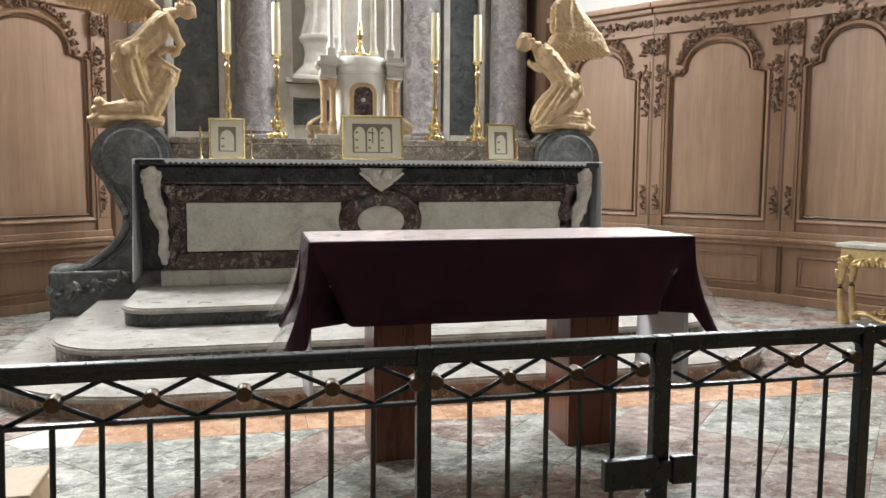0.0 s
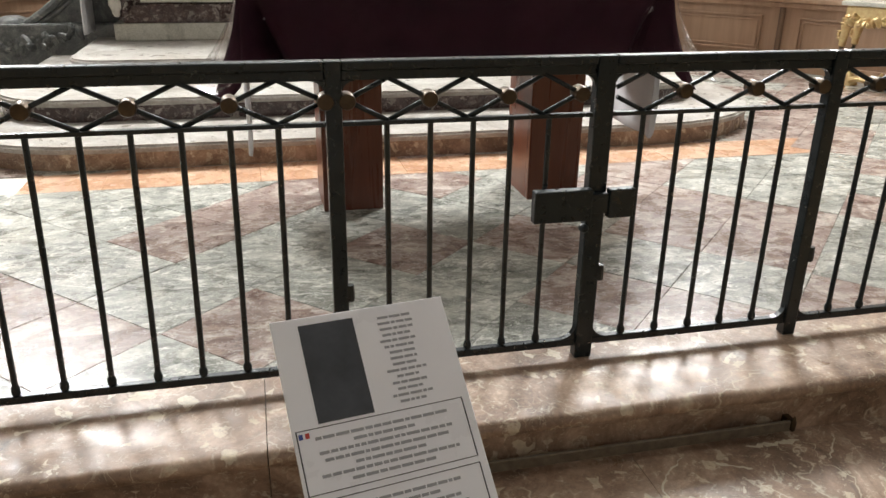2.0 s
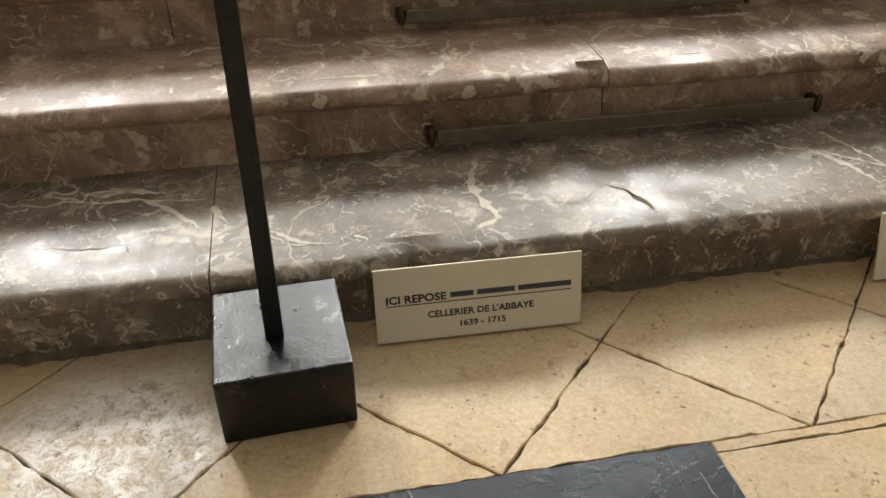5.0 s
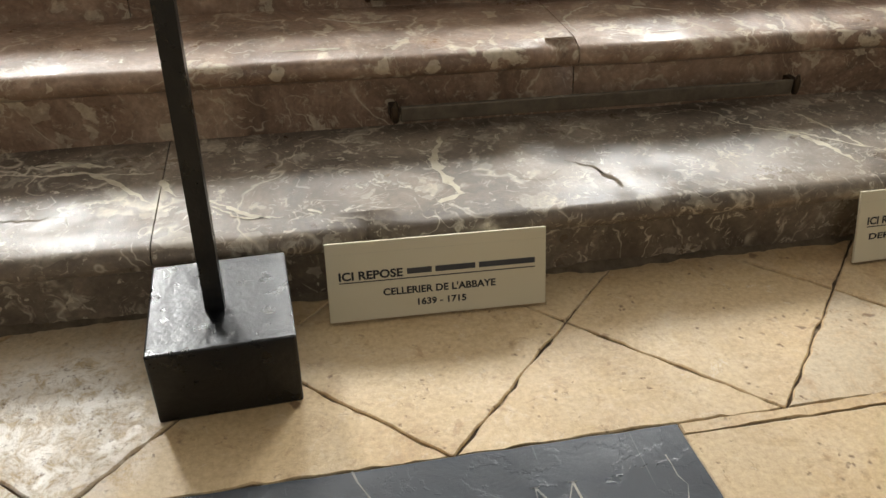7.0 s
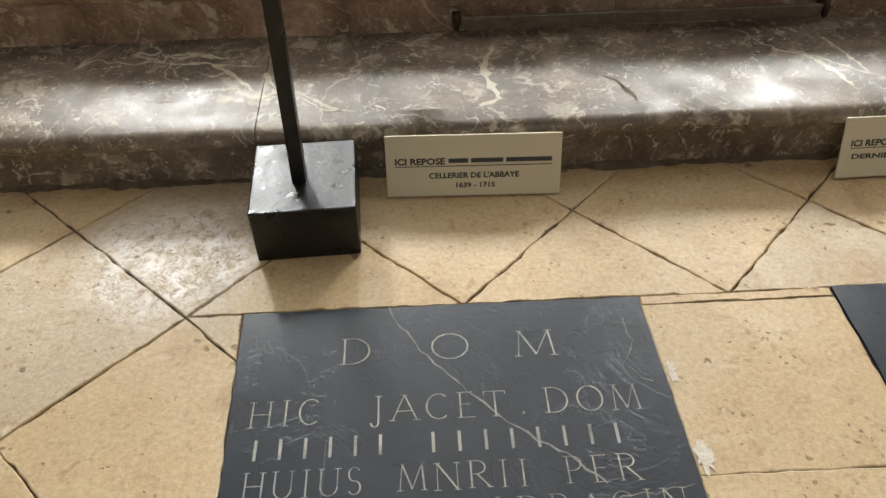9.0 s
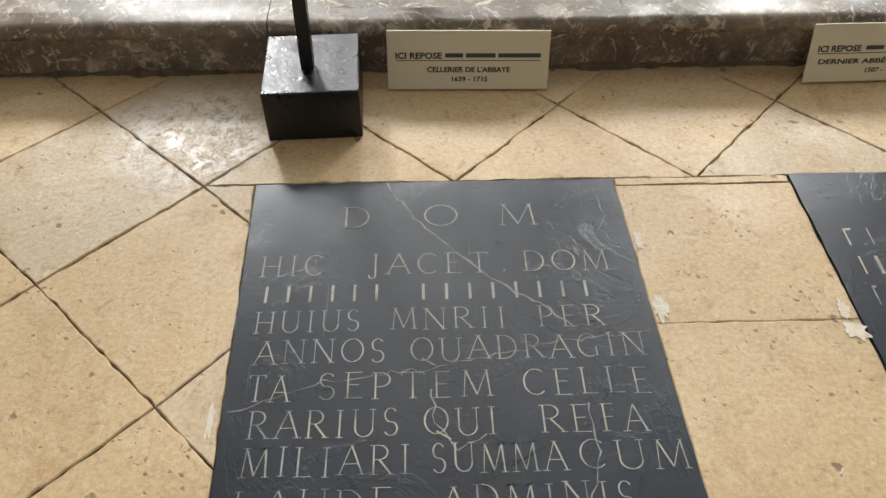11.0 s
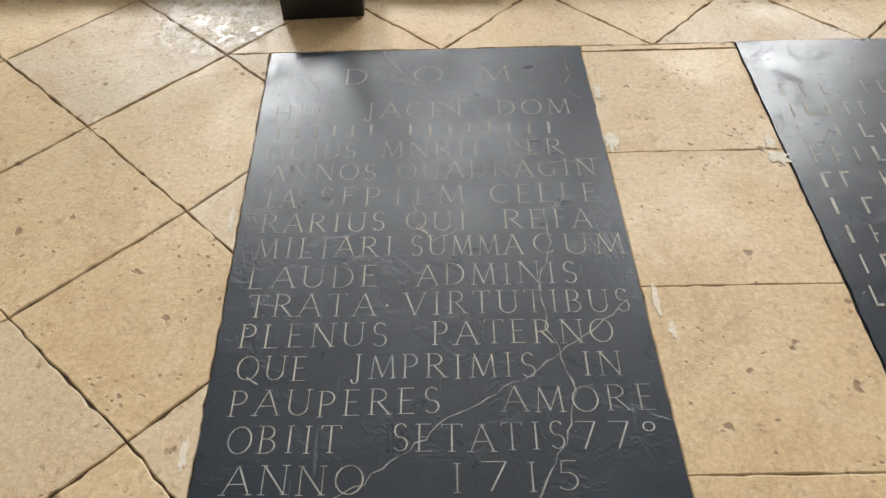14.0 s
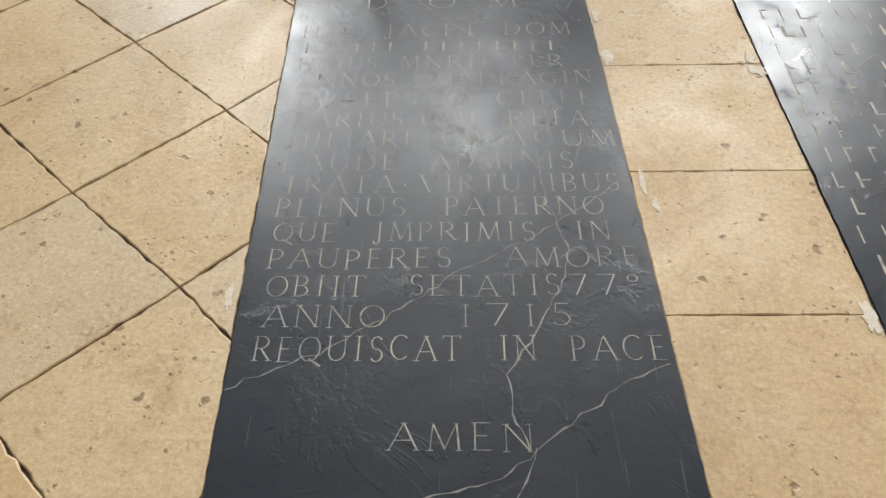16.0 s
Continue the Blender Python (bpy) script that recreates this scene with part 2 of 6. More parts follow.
M_BLACK = marble("black_marble", (0.009, 0.010, 0.011), (0.017, 0.018, 0.020), (0.04, 0.04, 0.042), 3.0, 0.35, (0.3, 0.29, 0.27), 0.25)
M_DARKRED = marble("dark_red_marble", (0.022, 0.012, 0.011), (0.048, 0.025, 0.023), (0.12, 0.08, 0.07), 4.0, 0.7, (0.42, 0.37, 0.33), 0.22, speck=0.3, breccia=0.5)
M_GREY = marble("grey_marble", (0.045, 0.048, 0.047), (0.10, 0.105, 0.10), (0.2, 0.2, 0.19), 5.0, 0.5, (0.34, 0.33, 0.3), 0.4, speck=0.2)
M_COLUMN = marble("column_marble", (0.11, 0.095, 0.092), (0.21, 0.185, 0.178), (0.34, 0.30, 0.285), 5.0, 0.4, (0.45, 0.42, 0.4), 0.48, speck=0.3, breccia=0.35)
M_DARKPANEL = marble("dark_green_marble", (0.04, 0.047, 0.048), (0.075, 0.084, 0.085), (0.14, 0.15, 0.15), 3.0, 0.3, (0.2, 0.2, 0.2), 0.3)
M_OAK = wood("oak_panelling", (0.31, 0.182, 0.110), (0.43, 0.276, 0.18), 1.0, 0.45)
# for the carving, and for parts whose shade is put into the colour
M_OAKDARK = wood("carved_and_shaded_oak", (0.12, 0.068, 0.040), (0.22, 0.133, 0.082), 1.4, 0.5)
M_MAHOGANY = wood("red_brown_wood", (0.09, 0.022, 0.010), (0.17, 0.05, 0.022), 0.9, 0.28)
M_IRON = plain("dark_green_iron", (0.0048, 0.0100, 0.0122), 0.30, 0.0, 0.4, 30, 0.12, 60, Specular_IOR_Level=0.5)
M_BRONZE = plain("dark_bronze", (0.085, 0.06, 0.04), 0.4, 0.9, 0.4, 40, 0.2)
M_BRASS = plain("worn_brass", (0.15, 0.122, 0.088), 0.45, 0.25, 0.5, 30, 0.1)
M_GOLD = plain("polished_gilt_brass", (0.76, 0.60, 0.30), 0.2, 1.0, 0.25, 20, 0.15, 30)
M_GILT = plain("gilded_wood", (0.66, 0.49, 0.25), 0.42, 0.7, 0.4, 25, 0.3, 30)
M_STONE = plain("carved_limestone", (0.53, 0.375, 0.215), 0.7, 0.0, 0.35, 7, 0.25, 30)
M_WHITESTONE = plain("white_stone", (0.74, 0.71, 0.65), 0.5, 0.0, 0.3, 6, 0.15, 25)
M_PALESTONE = plain("pale_stone", (0.56, 0.52, 0.46), 0.6, 0.0, 0.35, 5, 0.25, 25)
M_SEPIA = plain("sepia_print", (0.20, 0.17, 0.13), 0.6, 0.0, 0.1)
M_PLASTER = plain("white_plaster", (0.79, 0.79, 0.78), 0.85, 0.0, 0.2, 1.5, 0.2, 12)
M_DIRTMORTAR = plain("dirty_mortar", (0.15, 0.115, 0.078), 0.95, 0.0, 0.7, 30, 0.8, 40)
M_SMEAR = plain("lime_smear", (0.68, 0.61, 0.50), 0.85, 0.0, 0.3, 30, 0.5, 60)
# grey chosen to weaken bounce and reflections from the unseen nave
M_DULL = plain("dimming_nave_plaster", (0.30, 0.275, 0.24), 0.9, 0.0, 0.3, 1.2, 0.25, 10)
M_CANDLE = plain("cream_wax", (0.72, 0.64, 0.42), 0.4, 0.0, 0.12, 6, 0.05, 20)
M_VELVET = plain("burgundy_cloth", (0.034, 0.0085, 0.0165), 0.6, 0.0, 0.35, 9, 0.15, 200, Specular_IOR_Level=0.15)
# pale because the window's sheen on the tabletop is put into the colour
M_TOPSHEEN = plain("rose_white_sheen", (0.64, 0.53, 0.51), 0.3, 0.0, 0.2, 7, 0.1, 90)
M_LINEN = plain("white_linen", (0.66, 0.66, 0.68), 0.8, 0.0, 0.12, 10, 0.2, 120)
M_BLACKPAINT = plain("black_paint", (0.002, 0.0024, 0.003), 0.30, 0.0, 0.3, 14, 0.55, 17, Specular_IOR_Level=0.5)
M_CARD = plain("ivory_card", (0.72, 0.66, 0.50), 0.5, 0.0, 0.06, 4, 0.02)
M_PAPER = plain("white_paper", (0.90, 0.89, 0.92), 0.3, 0.0, 0.04, 3, 0.02)
M_INK = plain("black_ink", (0.02, 0.02, 0.022), 0.6, 0.0, 0.05)
M_GREYINK = plain("grey_print", (0.34, 0.34, 0.355), 0.6, 0.0, 0.05)
M_INKBAR = plain("dark_print_bar", (0.06, 0.06, 0.065), 0.6, 0.0, 0.1)
M_PHOTO = plain("dark_photograph", (0.06, 0.066, 0.078), 0.5, 0.0, 0.5, 12, 0.0)
M_BLUEINK = plain("blue_ink", (0.05, 0.08, 0.3), 0.6, 0.0, 0.05)
M_REDINK = plain("red_ink", (0.5, 0.06, 0.05), 0.6, 0.0, 0.05)
ln = Nodes("worn_gilt_lettering")
ln.bump(ln.noise(60, 5, 0.65), 0.2, 0.006)
M_LETTER = ln.done(ln.mix(ln.ramp(ln.noise(13, 7, 0.75, 0.5), (0.38, 0.35), (0.54, 1.0)), (0.045, 0.052, 0.06), ln.mix(ln.ramp(ln.noise(4, 4, 0.6), (0.4, 0.0), (0.6, 1.0)), (0.34, 0.34, 0.32), (0.44, 0.40, 0.32))), 0.55)
M_VEIN = plain("pale_vein", (0.58, 0.52, 0.40), 0.3, 0.0, 0.35, 30, 0.1)
M_CRACK = plain("pale_filler", (0.25, 0.24, 0.22), 0.8, 0.0, 0.5, 60, 0.4, 60)
M_PINE = wood("pale_wood", (0.42, 0.29, 0.17), (0.55, 0.40, 0.26), 1.0, 0.5)
gl = Nodes("clear_plastic")
M_PLASTIC = gl.done((0.95, 0.95, 0.97), 0.08, Transmission_Weight=1.0, IOR=1.25, Alpha=0.16)


# ---- mesh helpers ----
def box(bm, x0, x1, y0, y1, z0, z1, bevel=0.0):
    m = Matrix.Translation(((x0 + x1) / 2, (y0 + y1) / 2, (z0 + z1) / 2)) @ Matrix.Diagonal((abs(x1 - x0), abs(y1 - y0), abs(z1 - z0), 1))
    r = bmesh.ops.create_cube(bm, size=1, matrix=m)
    if bevel:
        vs = set(r["verts"])
        es = [e for e in bm.edges if e.verts[0] in vs and e.verts[1] in vs]
        bmesh.ops.bevel(bm, geom=es, offset=bevel, segments=2, affect="EDGES", profile=0.5)
    return bm


def lathe(bm, profile, x=0, y=0, z=0, seg=24):
    """Turns (radius, height) pairs round a vertical axis."""
    rings = []
    for r, h in profile:
        rings.append([bm.verts.new((x + r * math.cos(2 * math.pi * i / seg), y + r * math.sin(2 * math.pi * i / seg), z + h)) for i in range(seg)])
    for a, b in zip(rings, rings[1:]):
        for i in range(seg):
            f = bm.faces.new((a[i], a[(i + 1) % seg], b[(i + 1) % seg], b[i]))
            f.smooth = True
    bm.faces.new(rings[0][::-1])
    bm.faces.new(rings[-1])
    return bm


def extrude_poly(bm, pts, lift, flip=False):
    """A prism: a closed polygon of 3D points, pushed along the vector lift."""
    a = [bm.verts.new(p) for p in pts]
    b = [bm.verts.new(Vector(p) + Vector(lift)) for p in pts]
    n = len(a)
    bm.faces.new(a), bm.faces.new(b[::-1])
    for i in range(n):
        bm.faces.new((a[(i + 1) % n], a[i], b[i], b[(i + 1) % n]))
    bmesh.ops.recalc_face_normals(bm, faces=bm.faces)
    return bm


def tube(bm, path, r, seg=8, flat=1.0):
    """A round bar along a list of points; r may be a list."""
    path = [Vector(p) for p in path]
    rings = []
    for i, p in enumerate(path):
        d = (path[min(i + 1, len(path) - 1)] - path[max(i - 1, 0)]).normalized()
        side = d.cross(Vector((0, 0, 1)))
        side = side.normalized() if side.length > 1e-4 else Vector((1, 0, 0))
        up = side.cross(d).normalized()
        rr = r[i] if isinstance(r, (list, tuple)) else r
        rings.append([bm.verts.new(p + side * rr * math.cos(2 * math.pi * k / seg) + up * rr * flat * math.sin(2 * math.pi * k / seg)) for k in range(seg)])
    for a, b in zip(rings, rings[1:]):
        for k in range(seg):
            f = bm.faces.new((a[k], a[(k + 1) % seg], b[(k + 1) % seg], b[k]))
            f.smooth = True
    bm.faces.new(rings[0][::-1]), bm.faces.new(rings[-1])
    return bm


def blob(bm, c, r, rot=(0, 0, 0), seg=12):
    m = pose(*c, *rot) @ Matrix.Diagonal((*r, 1))
    bmesh.ops.create_uvsphere(bm, u_segments=seg, v_segments=seg // 2 + 2, radius=1, matrix=m)
    for f in bm.faces:
        f.smooth = True
    return bm


def part(name, bm, material, parent=None, label="", smooth=False):
    """Links a bmesh as one mesh object, under its thing if it has one."""
    if len(bm.faces) < 30000:
        bm.normal_update()
        for e in bm.edges:
            if len(e.link_faces) == 2 and e.calc_face_angle(0.0) > 0.75:
                e.smooth = False
    me = bpy.data.meshes.new(name)
    if smooth:
        for f in bm.faces:
            f.smooth = True
    bm.to_mesh(me)
    bm.free()
    me.materials.append(material)
    ob = new(name, me)
    if parent:
        ob.parent = parent
    if label:
        ob["label"] = label
    return ob


def thing(name, label, category, group="", at=(0, 0, 0)):
    ob = new(name)
    ob.empty_display_size = 0.05
    return tagged(ob, label, category, group)


def B():
    return bmesh.new()


def text_mesh(name, s, x0, x1, y, h, m, material, parent, thin=0.0, deep=0.0004):
    """Flat writing, its capitals h high from the base line y, stretched from x0 to x1 in the plane of m."""
    cu = bpy.data.curves.new(name, "FONT")
    cu.body, cu.size, cu.offset, cu.extrude, cu.resolution_u = s, 1.0, thin, 0.0, 3
    tmp = bpy.data.objects.new(name, cu)
    me = bpy.data.meshes.new_from_object(tmp)
    bpy.data.objects.remove(tmp)
    co = np.zeros(len(me.vertices) * 3)
    me.vertices.foreach_get("co", co)
    co = co.reshape(-1, 3)
    lo, hi = co[:, 0].min(), co[:, 0].max()
    cap = 0.69
    co[:, 0] = x0 + (co[:, 0] - lo) * (x1 - x0) / (hi - lo)
    co[:, 1] = y + co[:, 1] * h / cap
    co[:, 2] = deep
    me.vertices.foreach_set("co", co.ravel())
    me.materials.append(material)
    ob = new(name, me)
    me.transform(m)
    ob.parent = parent
    return ob


def bar(name, x0, x1, y, h, m, material, parent, deep=0.0006):
    bm = B()
    box(bm, x0, x1, y, y + h, 0.0, deep)
    bm.transform(m)
    return part(name, bm, material, parent)


def carved(bm, pts, size, amount=1.0, seed=1):
    """Leafy carving: curling leaves strewn along a line of points."""
    rnd = random.Random(seed)
    for i, (p, n) in enumerate(pts):
        for k in range(3):
            off = Vector((rnd.uniform(-1, 1), rnd.uniform(-0.4, 0.4), rnd.uniform(-1, 1))) * size * 0.6
            blob(bm, Vector(p) + off, (size * rnd.uniform(0.25, 0.5), size * rnd.uniform(0.2, 0.4), size * rnd.uniform(0.5, 0.9)),
                 (rnd.uniform(0, 180), rnd.uniform(0, 180), rnd.uniform(0, 180)), 6)
    return bm

# ---- structure ----
U = 0.515          # level of the choir floor
CX = 0.785         # axis of the altar


def structure(name, bm, material, label, category="wall"):
    return tagged(part(name, bm, material), label, category, kind="structure")


# closing shell of the church; its unseen nave half is kept dull to cut light
bm = B(); box(bm, -7.6, -7.3, -12, 6.0, -0.2, 10.2); structure("wall_west", bm, M_DULL, "unseen nave wall, added in dull grey to dim the fill light")
bm = B(); box(bm, 8.9, 9.2, -12, 6.0, -0.2, 10.2); structure("wall_east", bm, M_DULL, "unseen nave wall, added in dull grey to dim the fill light")
bm = B(); box(bm, -7.6, 9.2, -12.3, -12, -0.2, 10.2); structure("wall_south", bm, M_DULL, "unseen end wall of the nave, added in dull grey to dim the fill light")
bm = B(); box(bm, -7.6, 9.2, 11.0, 11.3, -0.2, 10.2); structure("wall_north", bm, M_PLASTER, "white plastered wall behind the altar")
bm = B(); box(bm, -7.6, 9.2, 1.6, 11.3, 10.0, 10.2); structure("ceiling_choir", bm, M_PLASTER, "white plastered vault of the choir", "ceiling")
bm = B(); box(bm, -7.6, 9.2, -12.3, 1.59, 10.0, 10.2); structure("ceiling_nave", bm, M_DULL, "unseen nave vault, added in dull grey to dim the floor's reflections", "ceiling")
bm = B(); box(bm, -7.6, 9.2, -12.3, 0.6, -0.2, -0.006); structure("ground", bm, M_JOINT, "mortar bed under the stone floor", "floor")
bm = B(); box(bm, -7.6, 9.2, 1.55, 11.3, 0.2, U - 0.005); structure("floor_choir", bm, M_PALESTONE, "mortar bed under the marble choir floor", "floor")

# oak panelled walls of the choir: plan points from the altar outwards
TOP_Z, LEDGE_Z, CORNICE_Z = 3.95, 1.24, 3.62


def panel_wall(name, p, q, margins=(0.085, 0.085), seed=1):
    """One facet of panelling between two plan points, its front towards the choir."""
    p, q = Vector((*p, 0)), Vector((*q, 0))
    d = (q - p).normalized()
    L = (q - p).length
    n = Vector((d.y, -d.x, 0))
    if n.dot(Vector((CX, 3, 0)) - (p + q) / 2) < 0:
        n = -n
    m = Matrix(((d.x, n.x, 0, p.x), (d.y, n.y, 0, p.y), (0, 0, 1, 0), (0, 0, 0, 1)))
    flip = m.to_3x3().determinant() < 0
    root = thing(name, "oak wall panelling with carved arched panels and pilasters", "panelling")
    root["kind"] = "structure"

    def add(nm, bm, mat, lab=""):
        bm.transform(m)
        if flip:
            bmesh.ops.reverse_faces(bm, faces=bm.faces)
        return part(nm, bm, mat, root, lab)

    bm = B(); box(bm, 0, L, -0.16, 0, U, TOP_Z); add("backboard", bm, M_OAK)
    bm = B(); box(bm, 0, L, -0.16, -0.02, TOP_Z, 10.0); add("upper_wall", bm, M_PLASTER, "white plastered wall above the panelling")
    bm = B(); box(bm, 0, L, 0.002, 0.045, U, U + 0.10, 0.008); add("plinth", bm, M_OAK)
    bm = B(); box(bm, 0, L, 0.002, 0.05, LEDGE_Z - 0.10, LEDGE_Z - 0.05, 0.01); box(bm, 0, L, 0.002, 0.075, LEDGE_Z - 0.05, LEDGE_Z, 0.012); box(bm, 0, L, 0.002, 0.04, LEDGE_Z, LEDGE_Z + 0.07, 0.01); add("ledge", bm, M_OAK)
    bm = B(); box(bm, 0, L, 0.002, 0.05, CORNICE_Z - 0.04, CORNICE_Z, 0.01); box(bm, 0, L, 0.002, 0.03, CORNICE_Z, CORNICE_Z + 0.2); box(bm, 0, L, 0.002, 0.10, CORNICE_Z + 0.2, CORNICE_Z + 0.26, 0.015); box(bm, 0, L, 0.002, 0.16, CORNICE_Z + 0.26, CORNICE_Z + 0.33, 0.015); add("cornice", bm, M_OAK)
    bm = B(); carved(bm, [((0.05 + (L - 0.1) * i / 26, 0.035, CORNICE_Z + 0.1), 0) for i in range(27)], 0.055, seed=seed); add("frieze_carving", bm, M_OAKDARK, "dark carved leaf frieze")
    a, b = margins[0] + 0.108, L - margins[1] - 0.108
    # pilasters at both ends
    for x in (margins[0], L - margins[1]):
        bm = B(); box(bm, x - 0.075, x + 0.075, 0.002, 0.03, LEDGE_Z + 0.07, CORNICE_Z - 0.04, 0.006); box(bm, x - 0.048, x + 0.048, 0.03, 0.042, LEDGE_Z + 0.2, CORNICE_Z - 0.35, 0.005); add("pilaster", bm, M_OAK)
        bm = B()
        carved(bm, [((x + 0.02 * math.sin(i * 2.2), 0.045, CORNICE_Z - 0.42 - 0.042 * i), 0) for i in range(14)], 0.048, seed=seed + 3)
        carved(bm, [((x + 0.05 * (i % 3 - 1), 0.05, CORNICE_Z - 0.12 - 0.045 * (i // 3)), 0) for i in range(12)], 0.05, seed=seed + 5)
        carved(bm, [((x, 0.045, LEDGE_Z + 0.28 + 0.05 * i), 0) for i in range(6)], 0.045, seed=seed + 7)
        add("pilaster_carving", bm, M_OAKDARK, "dark carved leaf drops")
    # the large arched panel
    z0, zs = LEDGE_Z + 0.19, CORNICE_Z - 0.55
    w = (b - a)
    def arch(inset, k=16):
        x0, x1 = a + inset, b - inset
        sh = 0.16 * w - inset * 0.3
        pts = [(x0, z0 + inset), (x1, z0 + inset), (x1, zs - inset * 0.3)]
        top = zs + 0.40 - inset
        cx, rx = (x0 + x1) / 2, (x1 - x0) / 2 - sh
        pts.append((x1 - sh * 0.25, zs - inset * 0.3 + 0.02))
        for i in range(k + 1):
            t = math.pi * i / k
            pts.append((cx + rx * math.cos(t), zs + 0.04 + (top - zs - 0.04) * math.sin(t) ** 0.8))
        pts.append((x0 + sh * 0.25, zs - inset * 0.3 + 0.02))
        pts.append((x0, zs - inset * 0.3))
        return pts
    def ring(o, i_, y0, y1, mat, nm):
        A, Bq = arch(o), arch(i_)
        bm = B()
        va = [bm.verts.new((x, y0, z)) for x, z in A]; vb = [bm.verts.new((x, y1, z)) for x, z in Bq]
        vm = [bm.verts.new(((x1 + x2) / 2, max(y0, y1) + 0.012, (z1_ + z2) / 2)) for (x1, z1_), (x2, z2) in zip(A, Bq)]
        k = len(va)
        for i in range(k):
            j = (i + 1) % k
            bm.faces.new((va[i], va[j], vm[j], vm[i])); bm.faces.new((vm[i], vm[j], vb[j], vb[i]))
        bmesh.ops.recalc_face_normals(bm, faces=bm.faces)
        add(nm, bm, mat)
    ring(-0.035, 0.015, 0.002, 0.03, M_OAK, "panel_moulding")
    # darker inner ring: the shade of the moulding's crevice is put into its colour
    ring(0.03, 0.06, 0.002, 0.012, M_OAKDARK, "panel_moulding")
    bm = B()
    pts = arch(-0.085)
    crest = [((x, 0.03, z + 0.01), 0) for x, z in pts[3:-1]]
    more = [((x, 0.03, z + 0.06), 0) for x, z in pts[7:-6]]
    carved(bm, crest + crest + more, 0.055, seed=seed + 11)
    for sx in (a - 0.03, b + 0.03):
        carved(bm, [((sx, 0.025, zs - 0.05 * i), 0) for i in range(7)], 0.03, seed=seed + 13)
    add("arch_carving", bm, M_OAKDARK, "dark carved leaf and shell work over the arch")
    # low panel
    for o, yy in ((0.0, 0.022), (0.035, 0.012)):
        bm = B()
        x0, x1, zz0, zz1 = a + o, b - o, U + 0.17 + o, LEDGE_Z - 0.19 - o
        t = 0.02
        box(bm, x0, x1, 0.002, yy, zz1 - t, zz1, 0.004); box(bm, x0, x1, 0.002, yy, zz0, zz0 + t, 0.004)
        box(bm, x0, x0 + t, 0.002, yy, zz0 + t, zz1 - t, 0.004); box(bm, x1 - t, x1, 0.002, yy, zz0 + t, zz1 - t, 0.004)
        add("low_panel", bm, M_OAK)
    return root


panel_wall("wall_panelling_1", (5.92, 5.60), (5.30, 6.82), seed=1)
panel_wall("wall_panelling_2", (5.30, 6.82), (4.35, 8.02), seed=21)
panel_wall("wall_panelling_3", (4.35, 8.02), (3.55, 9.3), seed=41)
panel_wall("wall_panelling_4", (6.3, 4.2), (5.93, 5.58), seed=61)
for i, (px_, py_) in enumerate(((5.30, 6.82), (4.35, 8.02), (5.925, 5.59))):
    bm = B(); lathe(bm, [(0.032, U), (0.032, TOP_Z)], px_, py_, 0, 14); structure("trim_corner_%d" % (i + 1), bm, M_OAKDARK, "dark oak bead in the corner of the panelling")
panel_wall("wall_panelling_5", (-1.86, 8.33), (-3.1, 7.35), seed=81)
panel_wall("wall_panelling_6", (-3.12, 7.33), (-3.95, 6.2), seed=101)
# recess sides in darker oak: the shadow strip beside the panelling is coloured in
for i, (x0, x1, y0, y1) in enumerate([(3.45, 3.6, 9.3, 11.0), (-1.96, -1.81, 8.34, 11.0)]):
    bm = B(); box(bm, x0, x1, y0, y1, U, 10); structure("wall_return_%d" % (i + 1), bm, M_OAKDARK, "oak side of the choir recess, its shade put into the dark colour")
for i, (x0, x1, y0, y1) in enumerate([(6.3, 9.2, 4.1, 4.25), (-7.6, -3.95, 6.1, 6.25)]):
    bm = B(); box(bm, x0, x1, y0, y1, -0.2, 10); structure("wall_pier_%d" % (i + 1), bm, M_PLASTER, "white plastered pier at the choir")


